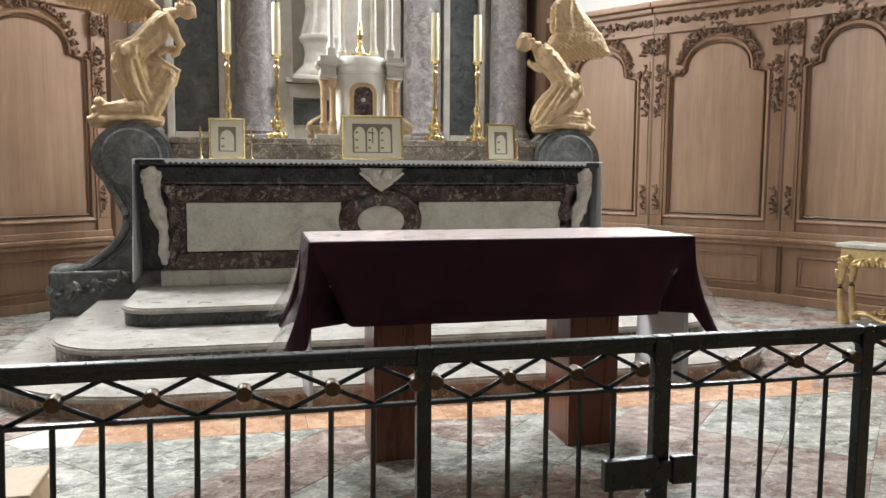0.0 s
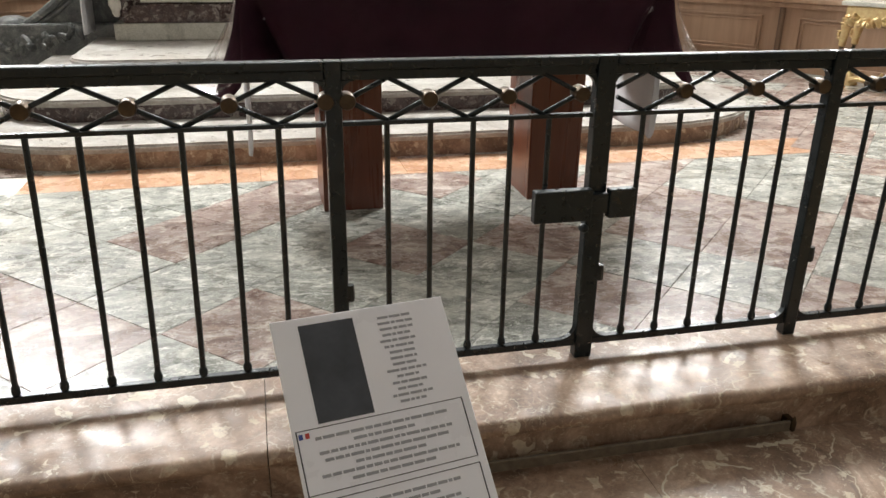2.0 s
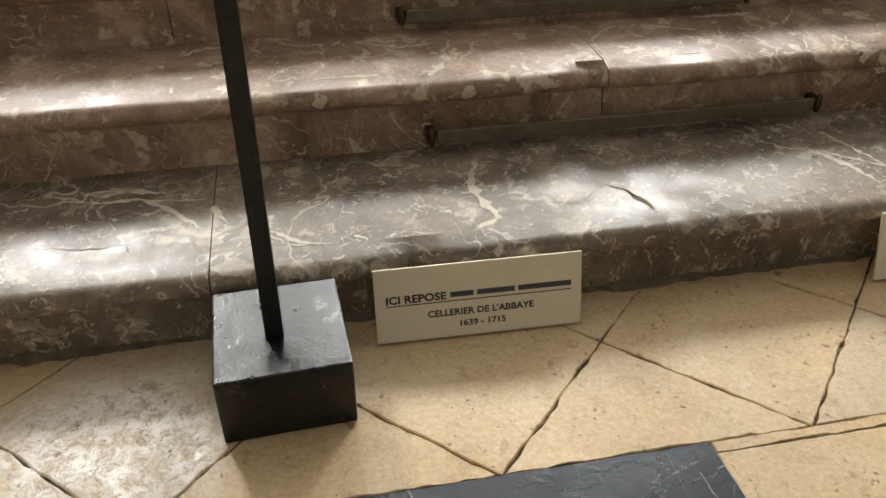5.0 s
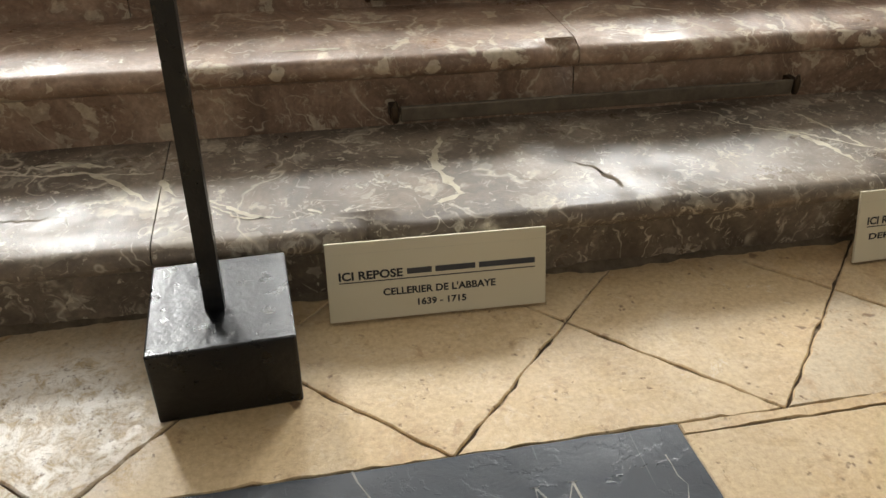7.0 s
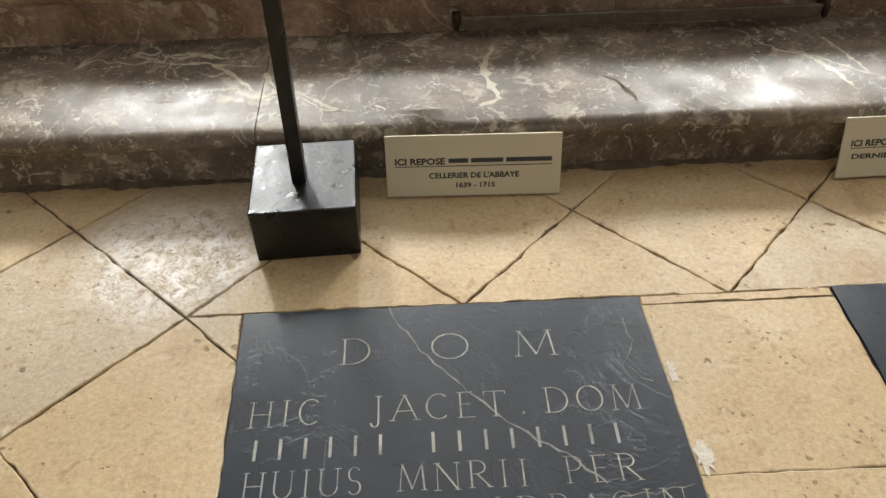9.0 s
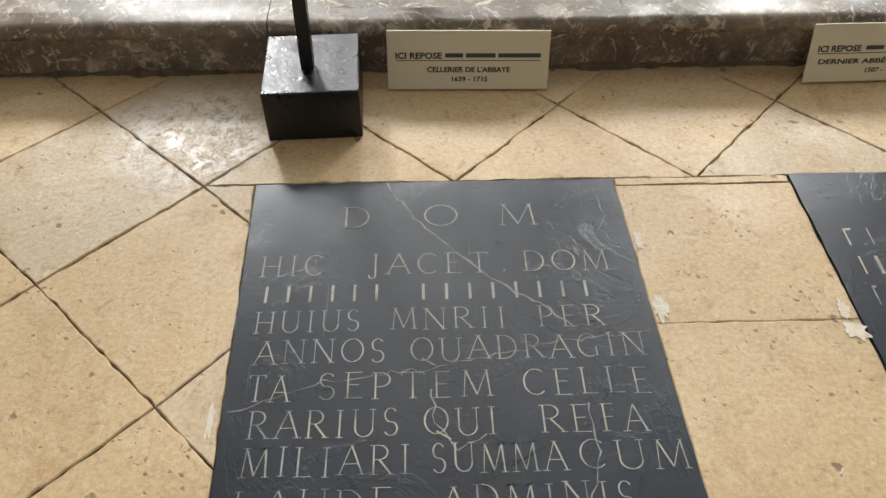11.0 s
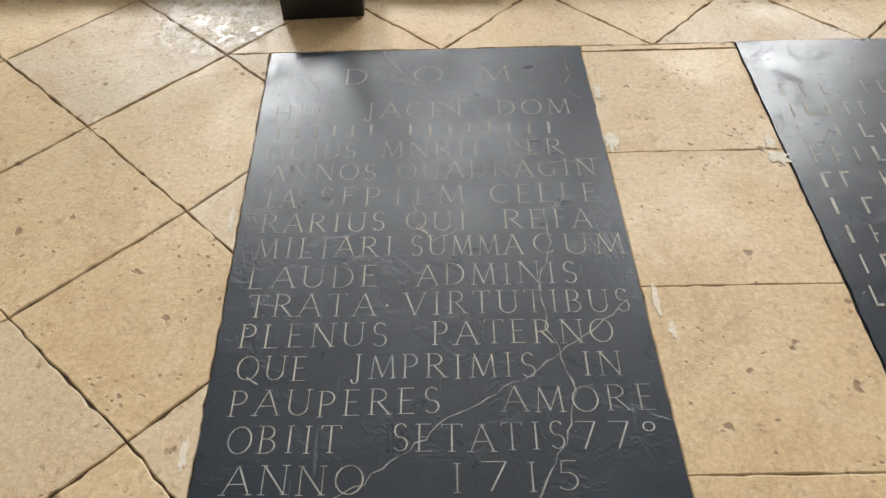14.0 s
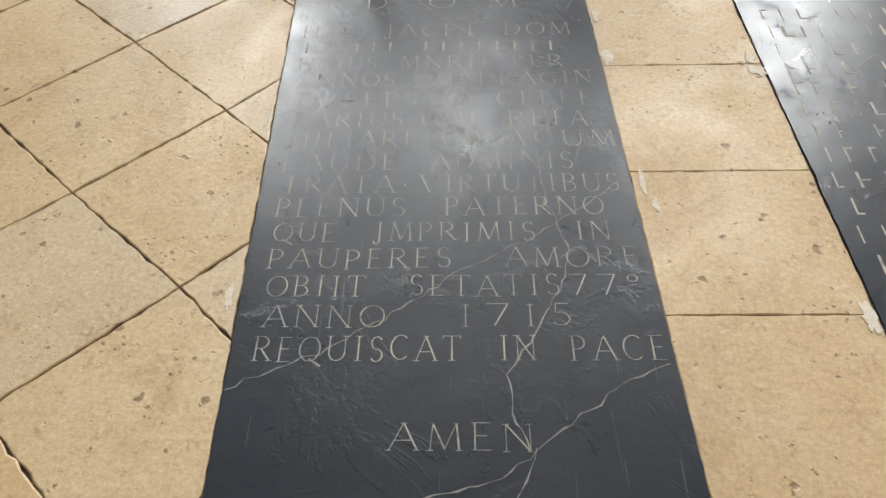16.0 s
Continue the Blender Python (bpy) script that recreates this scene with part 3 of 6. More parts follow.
# ---- steps up to the choir ----
def step(name, y0, y1, z0, z1, joints, material, label, seed, chips=()):
    """A step of marble blocks with a rounded, worn nosing."""
    root = tagged(thing(name, label, "step"), kind="structure")
    rnd = random.Random(seed)
    r = 0.026
    for xa, xb in zip(joints, joints[1:]):
        bm = B()
        xs = np.linspace(xa + 0.0012, xb - 0.0012, max(2, int((xb - xa) / 0.035)))
        rings = []
        for x in xs:
            n1 = noise.noise(Vector((x * 3.1, seed, 0))) * 0.006 + noise.noise(Vector((x * 17, seed, 3))) * 0.0035
            chip = max(0, noise.noise(Vector((x * 6.0, seed * 3.1, 9))) - 0.42) * 0.07
            for cx_, cw, cd in chips:
                chip = max(chip, cd * max(0.0, 1 - ((x - cx_) / cw) ** 2))
            yy = y0 + n1 + chip
            zz = z1 - chip * 0.35 + noise.noise(Vector((x * 2, seed, 7))) * 0.003
            prof = [(y1, z1), (y0 + 0.2, z1), (y0 + 0.07, z1 - 0.001), (yy + r, zz - 0.003), (yy + r * 0.45, zz - r * 0.25), (yy + r * 0.1, zz - r * 0.7), (yy, zz - r * 1.1), (yy + r * 0.15, zz - r * 1.7), (yy + r * 0.7, zz - r * 2.1), (yy + 0.03, zz - r * 2.3), (y0 + 0.034 + n1 * 0.6, z0 + 0.03), (y0 + 0.03 + n1, z0), (y1, z0)]
            rings.append([bm.verts.new((x, a, b)) for a, b in prof])
        k = len(rings[0])
        for A, C in zip(rings, rings[1:]):
            for i in range(k):
                f = bm.faces.new((A[i], A[(i + 1) % k], C[(i + 1) % k], C[i]))
                f.smooth = 1 < i < 11
        bm.faces.new(rings[0]), bm.faces.new(rings[-1][::-1])
        bmesh.ops.recalc_face_normals(bm, faces=bm.faces)
        part("block", bm, material, root)
    return root


step("step_1", 0.418, 0.90, 0.0, 0.165, [-7.3, -2.3, 0.0, 2.6, 5.2, 8.9], M_GREYRED, "worn grey-brown veined marble step with rounded nosing", 3, [(0.40, 0.045, 0.035), (1.05, 0.03, 0.012), (-0.62, 0.05, 0.02)])
step("step_2", 0.832, 1.30, 0.165, 0.34, [-7.3, -3.4, -1.35, 0.943, 3.2, 8.9], M_RED, "worn red-brown marble step with chipped rounded nosing", 8, [(0.905, 0.05, 0.045), (-0.55, 0.06, 0.02)])
step("step_3", 1.175, 1.60, 0.34, U, [-7.3, -2.6, -0.09, 2.45, 8.9], M_RED, "polished red-brown marble top step under the railing", 13)


def vein(parent, pts, z, w, seed, material=None, name="vein", label="pale marble vein"):
    """A bold pale vein in a tread, let into the polished top."""
    rnd = random.Random(seed)
    bm = B()
    fine = []
    for (xa, ya), (xb, yb) in zip(pts, pts[1:]):
        k = max(2, int(math.hypot(xb - xa, yb - ya) / 0.012))
        for i in range(k):
            t = i / k
            fine.append((xa + (xb - xa) * t + rnd.gauss(0, 0.0025), ya + (yb - ya) * t + rnd.gauss(0, 0.0025)))
    fine.append(pts[-1])
    L, R = [], []
    n_ = len(fine)
    for i, (x, y) in enumerate(fine):
        dx, dy = fine[min(i + 1, n_ - 1)][0] - fine[max(i - 1, 0)][0], fine[min(i + 1, n_ - 1)][1] - fine[max(i - 1, 0)][1]
        d = math.hypot(dx, dy) or 1
        ww = w * rnd.uniform(0.25, 1.5) * (0.25 + 0.75 * math.sin(math.pi * (i + 0.5) / n_))
        L.append(bm.verts.new((x - dy / d * ww, y + dx / d * ww, z))); R.append(bm.verts.new((x + dy / d * ww, y - dx / d * ww, z)))
    for i in range(n_ - 1):
        bm.faces.new((L[i], R[i], R[i + 1], L[i + 1]))
    bmesh.ops.recalc_face_normals(bm, faces=bm.faces)
    return part(name, bm, material or M_VEIN, parent, label)


step_1, step_2 = bpy.data.objects["step_1"], bpy.data.objects["step_2"]
V1 = ["-.231,.80 -.104,.754", "-.258,.739 -.163,.739 -.095,.686 -.013,.586", "-.006,.683 .033,.606", ".098,.577 .154,.526 .214,.492",
      ".599,.781 .562,.675 .575,.572 .594,.521 .54,.492", "1.34,.707 1.421,.657 1.456,.577 1.477,.504", ".283,.516 .31,.492", ".072,.579 .165,.5 .238,.492",
      "-.266,.78 -.214,.79 -.151,.76", "1.484,.758 1.523,.654 1.539,.571", "-.163,.739 -.10,.72 -.02,.715", "1.38,.70 1.50,.60 1.60,.52"]
W1 = [0.005, 0.007, 0.007, 0.005, 0.012, 0.010, 0.004, 0.003, 0.008, 0.006, 0.004, 0.004]
for i, (row, w) in enumerate(zip(V1, W1)):
    vein(step_1, [tuple(float(q) for q in p_.split(",")) for p_ in row.split()], 0.1653, w, i)
V2 = ["1.097,1.155 .997,1.08 .959,1.027 .960,.93", "1.15,.93 1.12,.905 1.17,.90 1.23,.905 1.27,.94", ".243,.905 .317,.91 .392,.905", ".361,1.13 .465,1.072 .55,1.08",
      "1.60,1.15 1.56,1.10 1.507,1.048", "-.06,1.113 -.02,1.15 .045,1.16", "1.306,1.15 1.481,1.148", "1.169,1.102 1.258,1.055"]
W2 = [0.003, 0.003, 0.009, 0.008, 0.004, 0.011, 0.010, 0.007]
for i, (row, w) in enumerate(zip(V2, W2)):
    vein(step_2, [tuple(float(q) for q in p_.split(",")) for p_ in row.split()], 0.3403, w, 30 + i)


# a gouge and hairline cracks in the lowest tread, and a few in the middle one
for i, (pts, w) in enumerate([([(0.713, 0.559), (0.775, 0.544), (0.83, 0.59)], 0.0012), ([(0.845, 0.62), (0.892, 0.581), (0.914, 0.535)], 0.003), ([(0.895, 0.57), (0.914, 0.532), (0.925, 0.49)], 0.0065), ([(-0.34, 0.585), (-0.25, 0.56), (-0.16, 0.565)], 0.0018), ([(-0.16, 0.565), (-0.155, 0.53)], 0.0012)]):
    vein(step_1, pts, 0.1654, w, 60 + i, M_DIRTMORTAR, "crack", "dark crack in the tread")


def mortar_fillet(x0, x1, y, seed):
    """Crumbling mortar in the angle of the floor and the lowest riser."""
    bm = B()
    rings = []
    for x in np.linspace(x0, x1, int((x1 - x0) / 0.012)):
        a = noise.noise(Vector((x * 5, seed, 0))) + 0.6 * noise.noise(Vector((x * 23, seed, 4))) + 0.4 * noise.noise(Vector((x * 61, seed, 8)))
        w, h = max(0.002, 0.012 + 0.014 * a), max(0.002, 0.010 + 0.011 * a)
        rings.append([bm.verts.new((x, y + 0.02, 0.0)), bm.verts.new((x, y - w, 0.0015)), bm.verts.new((x, y - w * 0.45, h * 0.5)), bm.verts.new((x, y + 0.006, h)), bm.verts.new((x, y + 0.02, h))])
    for A, C in zip(rings, rings[1:]):
        for k in range(4):
            bm.faces.new((A[k], A[k + 1], C[k + 1], C[k]))
    bmesh.ops.recalc_face_normals(bm, faces=bm.faces)
    return part("mortar_fillet", bm, M_DIRTMORTAR, step_1, "crumbling dirty mortar along the foot of the riser")


mortar_fillet(-2.2, 3.2, 0.446, 5)


def stair_rod(x0, x1, y, z):
    root = thing("stair_rod", "dark brass flat stair rod held by two eye brackets", "stair rod", "stair rods on the risers")
    bm = B(); box(bm, x0, x1, y - 0.008, y + 0.004, z - 0.018, z + 0.018, 0.003); part("rod", bm, M_BRASS, root)
    for x in (x0 - 0.012, x1 + 0.012):
        bm = B(); lathe(bm, [(0.006, -0.02), (0.009, -0.014), (0.009, 0.014), (0.006, 0.02), (0.003, 0.03)], x, y - 0.004, z, 10)
        box(bm, x - 0.011, x + 0.011, y, y + 0.05, z - 0.014, z + 0.014, 0.003)
        part("bracket", bm, M_BRONZE, root, "dark bronze bracket")
    return root


stair_rod(0.515, 1.50, 0.826, 0.208)
stair_rod(0.50, 1.45, 1.17, 0.384)


# ---- iron altar railing ----
RY = 1.493
Z_TOP, Z_MID, Z_LOW = 1.44, 1.289, 0.568


def rail_panel(name, x0, x1, bars, bosses, label, gate=False, splay=0.0):
    root = thing(name, label, "gate" if gate else "railing", "railing panels")
    bm = B(); box(bm, x0, x1, RY - 0.021, RY + 0.021, Z_TOP - 0.012, Z_TOP + 0.014, 0.006); part("top_rail", bm, M_IRON, root)
    bm = B(); box(bm, x0, x1, RY - 0.008, RY + 0.008, Z_TOP - 0.038, Z_TOP - 0.0125, 0.002); part("under_rail", bm, M_IRON, root)
    bm = B(); box(bm, x0, x1, RY - 0.011, RY + 0.011, Z_MID - 0.006, Z_MID + 0.006, 0.002); part("middle_rail", bm, M_IRON, root)
    bm = B(); box(bm, x0, x1, RY - 0.012, RY + 0.012, Z_LOW - 0.012, Z_LOW + 0.012, 0.003); part("bottom_rail", bm, M_IRON, root)
    for x in bars:
        xf = x + splay * (x - x1) - 0.006 * (splay > 0)     # the feet stand a little wider than the heads
        bm = B(); tube(bm, [(xf, RY, Z_LOW + 0.011), (x, RY, Z_MID - 0.005)], 0.0082, 8)
        lathe(bm, [(0.0085, 0), (0.0125, 0.008), (0.0125, 0.02), (0.0085, 0.03)], xf, RY, Z_LOW + 0.011, 8)
        part("bar", bm, M_IRON, root)
    zc, z1, z2 = (Z_MID + Z_TOP - 0.03) / 2, Z_MID + 0.004, Z_TOP - 0.034
    step_x = (bosses[1] - bosses[0]) / 2
    for x in bosses:
        for s in (-1, 1):
            pts = []
            for xx, zz in ((x - step_x, z1 if s > 0 else z2), (x + step_x, z2 if s > 0 else z1)):
                pts.append([xx, zz])
            # keep the brace inside its panel
            for q, o in ((pts[0], pts[1]), (pts[1], pts[0])):
                lim = min(max(q[0], x0 + 0.012), x1 - 0.012)
                if lim != q[0]:
                    q[1] = q[1] + (o[1] - q[1]) * (lim - q[0]) / (o[0] - q[0])
                    q[0] = lim
            if pts[1][0] - pts[0][0] > 0.03:
                bm = B(); tube(bm, [(pts[0][0], RY + 0.003 * s, pts[0][1]), (pts[1][0], RY + 0.003 * s, pts[1][1])], 0.0072, 6); part("brace", bm, M_IRON, root)
        if x0 - 0.01 < x < x1 + 0.01:
            bm = B(); lathe(bm, [(0.004, -0.026), (0.020, -0.025), (0.0225, -0.020), (0.0225, 0.020), (0.020, 0.025), (0.004, 0.026)], 0, 0, 0, 14)
            bm.transform(pose(x, RY, zc, 90, 0, 0)); part("boss", bm, M_BRONZE, root, "worn brass boss")
    # rounded feet where the bottom rail meets its stiles
    for x, s in ((x0, 1), (x1, -1)):
        bm = B(); pts = [(x, RY - 0.01, Z_LOW + 0.0125), (x + s * 0.045, RY - 0.01, Z_LOW + 0.0125)] + [(x + s * 0.045 * (1 - math.sin(t)), RY - 0.01, Z_LOW + 0.0125 + 0.045 * (1 - math.cos(t))) for t in (0.4, 0.8, 1.2, 1.57)]
        extrude_poly(bm, pts, (0, 0.02, 0)); part("corner_gusset", bm, M_IRON, root)
        bm = B(); pts = [(x, RY - 0.01, Z_TOP - 0.0385), (x + s * 0.035, RY - 0.01, Z_TOP - 0.0385)] + [(x + s * 0.035 * (1 - math.sin(t)), RY - 0.01, Z_TOP - 0.0385 - 0.035 * (1 - math.cos(t))) for t in (0.4, 0.8, 1.2, 1.57)]
        extrude_poly(bm, pts, (0, 0.02, 0)); part("corner_gusset", bm, M_IRON, root)
    return root


def rail_post(x, w, z0=U):
    root = thing("railing_post", "square dark green iron railing post on the top step", "post", "railing posts")
    bm = B(); box(bm, x - w / 2, x + w / 2, RY - 0.02, RY + 0.02, z0, Z_TOP + 0.0135, 0.004); part("shaft", bm, M_IRON, root)
    bm = B(); lathe(bm, [(0.012, 0), (0.014, 0.01), (0.012, 0.05)], x + w * 0.6, RY - 0.012, 0.78, 8); part("hinge_pin", bm, M_IRON, root)
    return root


rail_panel("altar_railing", -1.93, 0.119, [-1.8075 + 0.1203 * i for i in range(16)], [-1.795 + 0.2393 * i for i in range(9)], "dark green iron altar railing panel with lattice frieze", splay=0.014)
rail_panel("railing_gate", 0.163, 0.866, [0.281, 0.400, 0.520, 0.628, 0.739], [0.176, 0.395, 0.613, 0.826], "closed dark green iron gate with lattice frieze", True)
rail_panel("railing_gate", 0.924, 1.617, [1.026, 1.144, 1.262, 1.378, 1.498], [0.910, 1.141, 1.372, 1.594], "closed dark green iron gate with lattice frieze", True)
rail_panel("altar_railing", 1.663, 3.86, [1.792 + 0.1243 * i for i in range(17)], [1.79 + 0.2425 * i for i in range(9)], "dark green iron altar railing panel with lattice frieze")
for x, w in ((0.141, 0.043), (0.895, 0.056), (1.64, 0.045), (-1.95, 0.043), (3.88, 0.043)):
    rail_post(x, w)
lock = thing("gate_lock", "dark iron lock box across the gate's meeting stiles", "lock")
bm = B(); box(bm, 0.692, 0.868, RY - 0.055, RY - 0.0215, 0.988, 1.083, 0.004); part("case", bm, M_IRON, lock)
bm = B(); box(bm, 0.922, 1.002, RY - 0.05, RY - 0.0215, 0.99, 1.078, 0.004); part("keeper", bm, M_IRON, lock)
bm = B(); box(bm, 0.8685, 0.9215, RY - 0.045, RY - 0.0215, 1.005, 1.065, 0.003); part("bolt", bm, M_IRON, lock)
bm = B(); lathe(bm, [(0.004, -0.02), (0.014, -0.016), (0.014, 0.0), (0.006, 0.01)], 0, 0, 0, 10); bm.transform(pose(0.86, RY - 0.03, 0.955, 90, 0, 0)); part("knob", bm, M_IRON, lock)


# ---- table in front of the altar ----
table = thing("altar_table", "wooden altar table on two square red-brown legs", "table")
bm = B(); box(bm, -0.07, 1.80, 2.87, 3.44, 1.56, 1.622, 0.004); part("tabletop", bm, M_MAHOGANY, table)
for x0, x1 in ((0.225, 0.512), (1.25, 1.522)):
    bm = B(); box(bm, x0, x1, 3.05, 3.40, U, 1.56, 0.004); part("leg", bm, M_MAHOGANY, table)


def table_drape(name, x0, x1, y0, y1, z, drop_front, drop_end, flare, material, parent, thick, folds=0.004, seed=1, z_lift=0.0, spread_out=0.26, tuck=0.0):
    """A cloth over a table: top, front and end falls, with flared corners."""
    bm = B()
    nx, nd = 48, 14
    # outline of the table top, walked round, with the outward direction and the corner factor
    ring = []
    def edge(a, b, n, out):
        for i in range(n):
            t = 0.5 - 0.5 * math.cos(math.pi * i / n)
            ring.append((Vector(a).lerp(Vector(b), t), Vector(out), t))
    def corner(c, d0, d1):
        for i in range(7):
            a = d0 + (d1 - d0) * i / 6
            ring.append((Vector(c), Vector((math.cos(a), math.sin(a), 0)), -1))
    edge((x0, y0, 0), (x1, y0, 0), nx, (0, -1, 0)); corner((x1, y0, 0), -math.pi / 2, 0)
    edge((x1, y0, 0), (x1, y1, 0), 14, (1, 0, 0)); corner((x1, y1, 0), 0, math.pi / 2)
    edge((x1, y1, 0), (x0, y1, 0), nx, (0, 1, 0)); corner((x0, y1, 0), math.pi / 2, math.pi)
    edge((x0, y1, 0), (x0, y0, 0), 14, (-1, 0, 0)); corner((x0, y0, 0), math.pi, 1.5 * math.pi)
    rows = []
    N = len(ring)
    for k in range(nd + 1):
        row = []
        s = k / nd
        for i, (p, out, t) in enumerate(ring):
            isc = t == -1
            diag = abs(out.x) * abs(out.y) * 2
            drop = (drop_front * out.y ** 2 + drop_end * out.x ** 2) + diag * flare
            near = diag
            spread = (0.012 + near * spread_out * s) * s + 0.006
            wob = folds * math.sin(i * 0.9 + seed) * s + folds * 2 * noise.noise(Vector((i * 0.15, s * 2, seed))) * s
            inward = 0.0
            back = 0.0
            if abs(out.y) > 0.999 and not isc:
                # the fall is drawn back into a dart beside each corner
                u = max(0.0, 1 - min(p.x - x0, x1 - p.x) / 0.20)
                inward = tuck * s * u * (1 if p.x < (x0 + x1) / 2 else -1)
                back = -out.y * tuck * 0.6 * s * u * u
            row.append(bm.verts.new(p + Vector((inward, back, 0)) + out * (spread + wob) + Vector((0, 0, z + z_lift - drop * s))))
        rows.append(row)
    for A, C in zip(rows, rows[1:]):
        for i in range(N):
            f = bm.faces.new((A[i], A[(i + 1) % N], C[(i + 1) % N], C[i]))
            f.smooth = True
    f = bm.faces.new(rows[0])
    bmesh.ops.recalc_face_normals(bm, faces=bm.faces)
    ob = part(name, bm, material, parent)
    so = ob.modifiers.new("thickness", "SOLIDIFY")
    so.thickness, so.offset = thick, 1
    return ob


linen = tagged(table_drape("white_undercloth", -0.078, 1.808, 2.9, 3.41, 1.624, 0.2, 0.78, 0.02, M_LINEN, None, 0.002, 0.012, 5, spread_out=0.0), "white linen cloth hanging long at the table's ends", "tablecloth")
cloth = tagged(table_drape("tablecloth", -0.09, 1.82, 2.855, 3.45, 1.629, 0.385, 0.36, 0.15, M_VELVET, None, 0.003, 0.004, 2, spread_out=0.15, tuck=0.17), "burgundy cloth draped over the altar table", "tablecloth")
# added thin sheet whose pale colour stands in for the top's sheen
bm = B(); box(bm, -0.088, 1.818, 2.857, 3.448, 1.6335, 1.6365); tagged(part("table_runner", bm, M_TOPSHEEN), "pale rose sheet on the table's top, window sheen put into its colour", "table runner")
tagged(table_drape("plastic_cover", -0.094, 1.824, 2.851, 3.454, 1.640, 0.378, 0.36, 0.12, M_PLASTIC, None, 0.001, 0.005, 9, spread_out=0.24, tuck=0.10), "clear plastic sheet over the burgundy tablecloth", "cover")


# ---- dais of three steps ----
def dais(name, half, y0, y1, z0, z1, rad, top_mat, side_mat, label):
    root = tagged(thing(name, label, "step", "altar steps"))
    def outline(grow):
        pts = [(CX + half + grow, y1), (CX + half + grow, y0 + rad)]
        for i in range(1, 9):
            a = math.pi / 2 * i / 8
            pts.append((CX + half - rad + (rad + grow) * math.cos(a), y0 + rad - (rad + grow) * math.sin(a)))
        left = [(2 * CX - x, y) for x, y in pts]
        return pts + left[::-1]
    bm = B(); extrude_poly(bm, [(x, y, z0) for x, y in outline(-0.02)], (0, 0, z1 - z0 - 0.045)); part("riser", bm, side_mat, root)
    bm = B(); extrude_poly(bm, [(x, y, z1 - 0.045) for x, y in outline(0.0)], (0, 0, 0.045))
    es = [e for e in bm.edges if abs(e.verts[0].co.z - e.verts[1].co.z) < 1e-5]
    bmesh.ops.bevel(bm, geom=es, offset=0.014, segments=3, affect="EDGES")
    part("tread", bm, top_mat, root)
    return root


dais("dais_step", 2.86, 3.98, 8.9, U, 0.655, 1.15, M_STEPTOP, M_RED, "wide rounded marble step below the altar with red riser")
dais("dais_step", 2.5, 4.62, 8.9, 0.655, 0.795, 0.55, M_STEPTOP, M_DARKRED, "middle rounded marble step of the altar dais")
dais("dais_step", 2.12, 5.32, 8.9, 0.795, 0.935, 0.28, M_STEPTOP, M_BLACK, "upper marble step with black riser below the altar")

# ---- the high altar ----
def fused(ob, voxel):
    rm = ob.modifiers.new("union", "REMESH"); rm.mode, rm.voxel_size, rm.use_smooth_shade = "VOXEL", voxel, True
    return ob


def drape(bm, path, radii, folds, depth, flat=1.0, seed=0.0, seg=44):
    """Cloth round a path: rings whose radius ripples in folds that wander along it."""
    rings = []
    n = len(path)
    for i, p in enumerate(path):
        p = Vector(p)
        d = (Vector(path[min(i + 1, n - 1)]) - Vector(path[max(i - 1, 0)])).normalized()
        u = d.cross(Vector((0, 1, 0))).normalized()
        v = d.cross(u).normalized()
        ring = []
        for k in range(seg):
            a = 2 * math.pi * k / seg
            w = abs(math.sin(a * folds / 2 + seed + 0.3 * i + 1.2 * math.sin(a * 2 + i * 0.6) + 0.7 * math.sin(a * 5 + i)))
            r = radii[i] * (1 + depth * (w - 0.6))
            ring.append(bm.verts.new(p + u * (r * math.cos(a)) + v * (r * flat * math.sin(a))))
        rings.append(ring)
    for A, C in zip(rings, rings[1:]):
        for k in range(seg):
            bm.faces.new((A[k], A[(k + 1) % seg], C[(k + 1) % seg], C[k]))
    bm.faces.new(rings[0][::-1]), bm.faces.new(rings[-1])


def along(pts, t):
    """The point at share t of a bent line, in two or three dimensions."""
    k = min(int(t * (len(pts) - 1)), len(pts) - 2)
    q = t * (len(pts) - 1) - k
    return Vector(pts[k]).lerp(Vector(pts[k + 1]), q)


AY = 6.45
altar = thing("high_altar", "marble high altar with red frame, white panels and cherub heads", "altar")
bm = B(); box(bm, CX - 1.93, CX + 1.95, AY - 0.02, AY + 0.7, 0.935, 1.075, 0.012); part("plinth", bm, M_WHITE, altar)
bm = B(); box(bm, CX - 1.86, CX + 1.88, AY + 0.04, AY + 0.7, 1.076, 1.82); part("body", bm, M_DARKRED, altar)
for x0, x1 in ((CX - 1.705, CX - 0.36), (CX + 0.36, CX + 1.765)):
    bm = B(); box(bm, x0, x1, AY - 0.005, AY + 0.039, 1.235, 1.665, 0.006); part("front_panel", bm, M_WHITE, altar, "white marble panel")
for z0, z1 in ((1.077, 1.225), (1.675, 1.82)):
    bm = B(); box(bm, CX - 1.84, CX + 1.86, AY - 0.02, AY + 0.039, z0, z1, 0.008); part("frame_rail", bm, M_DARKRED, altar)
for x0, x1 in ((CX - 1.85, CX - 1.715), (CX + 1.775, CX + 1.86)):
    bm = B(); box(bm, x0, x1, AY - 0.018, AY + 0.039, 1.226, 1.674, 0.006); part("frame_stile", bm, M_DARKRED, altar)
bm = B(); box(bm, CX - 1.98, CX + 2.0, AY - 0.06, AY + 0.7, 1.825, 1.985, 0.02); part("frieze", bm, M_BLACK, altar, "black marble frieze")
bm = B(); box(bm, CX - 2.1, CX + 2.12, AY - 0.1, AY + 0.75, 1.99, 2.035, 0.012); part("table_slab", bm, M_BLACK, altar)
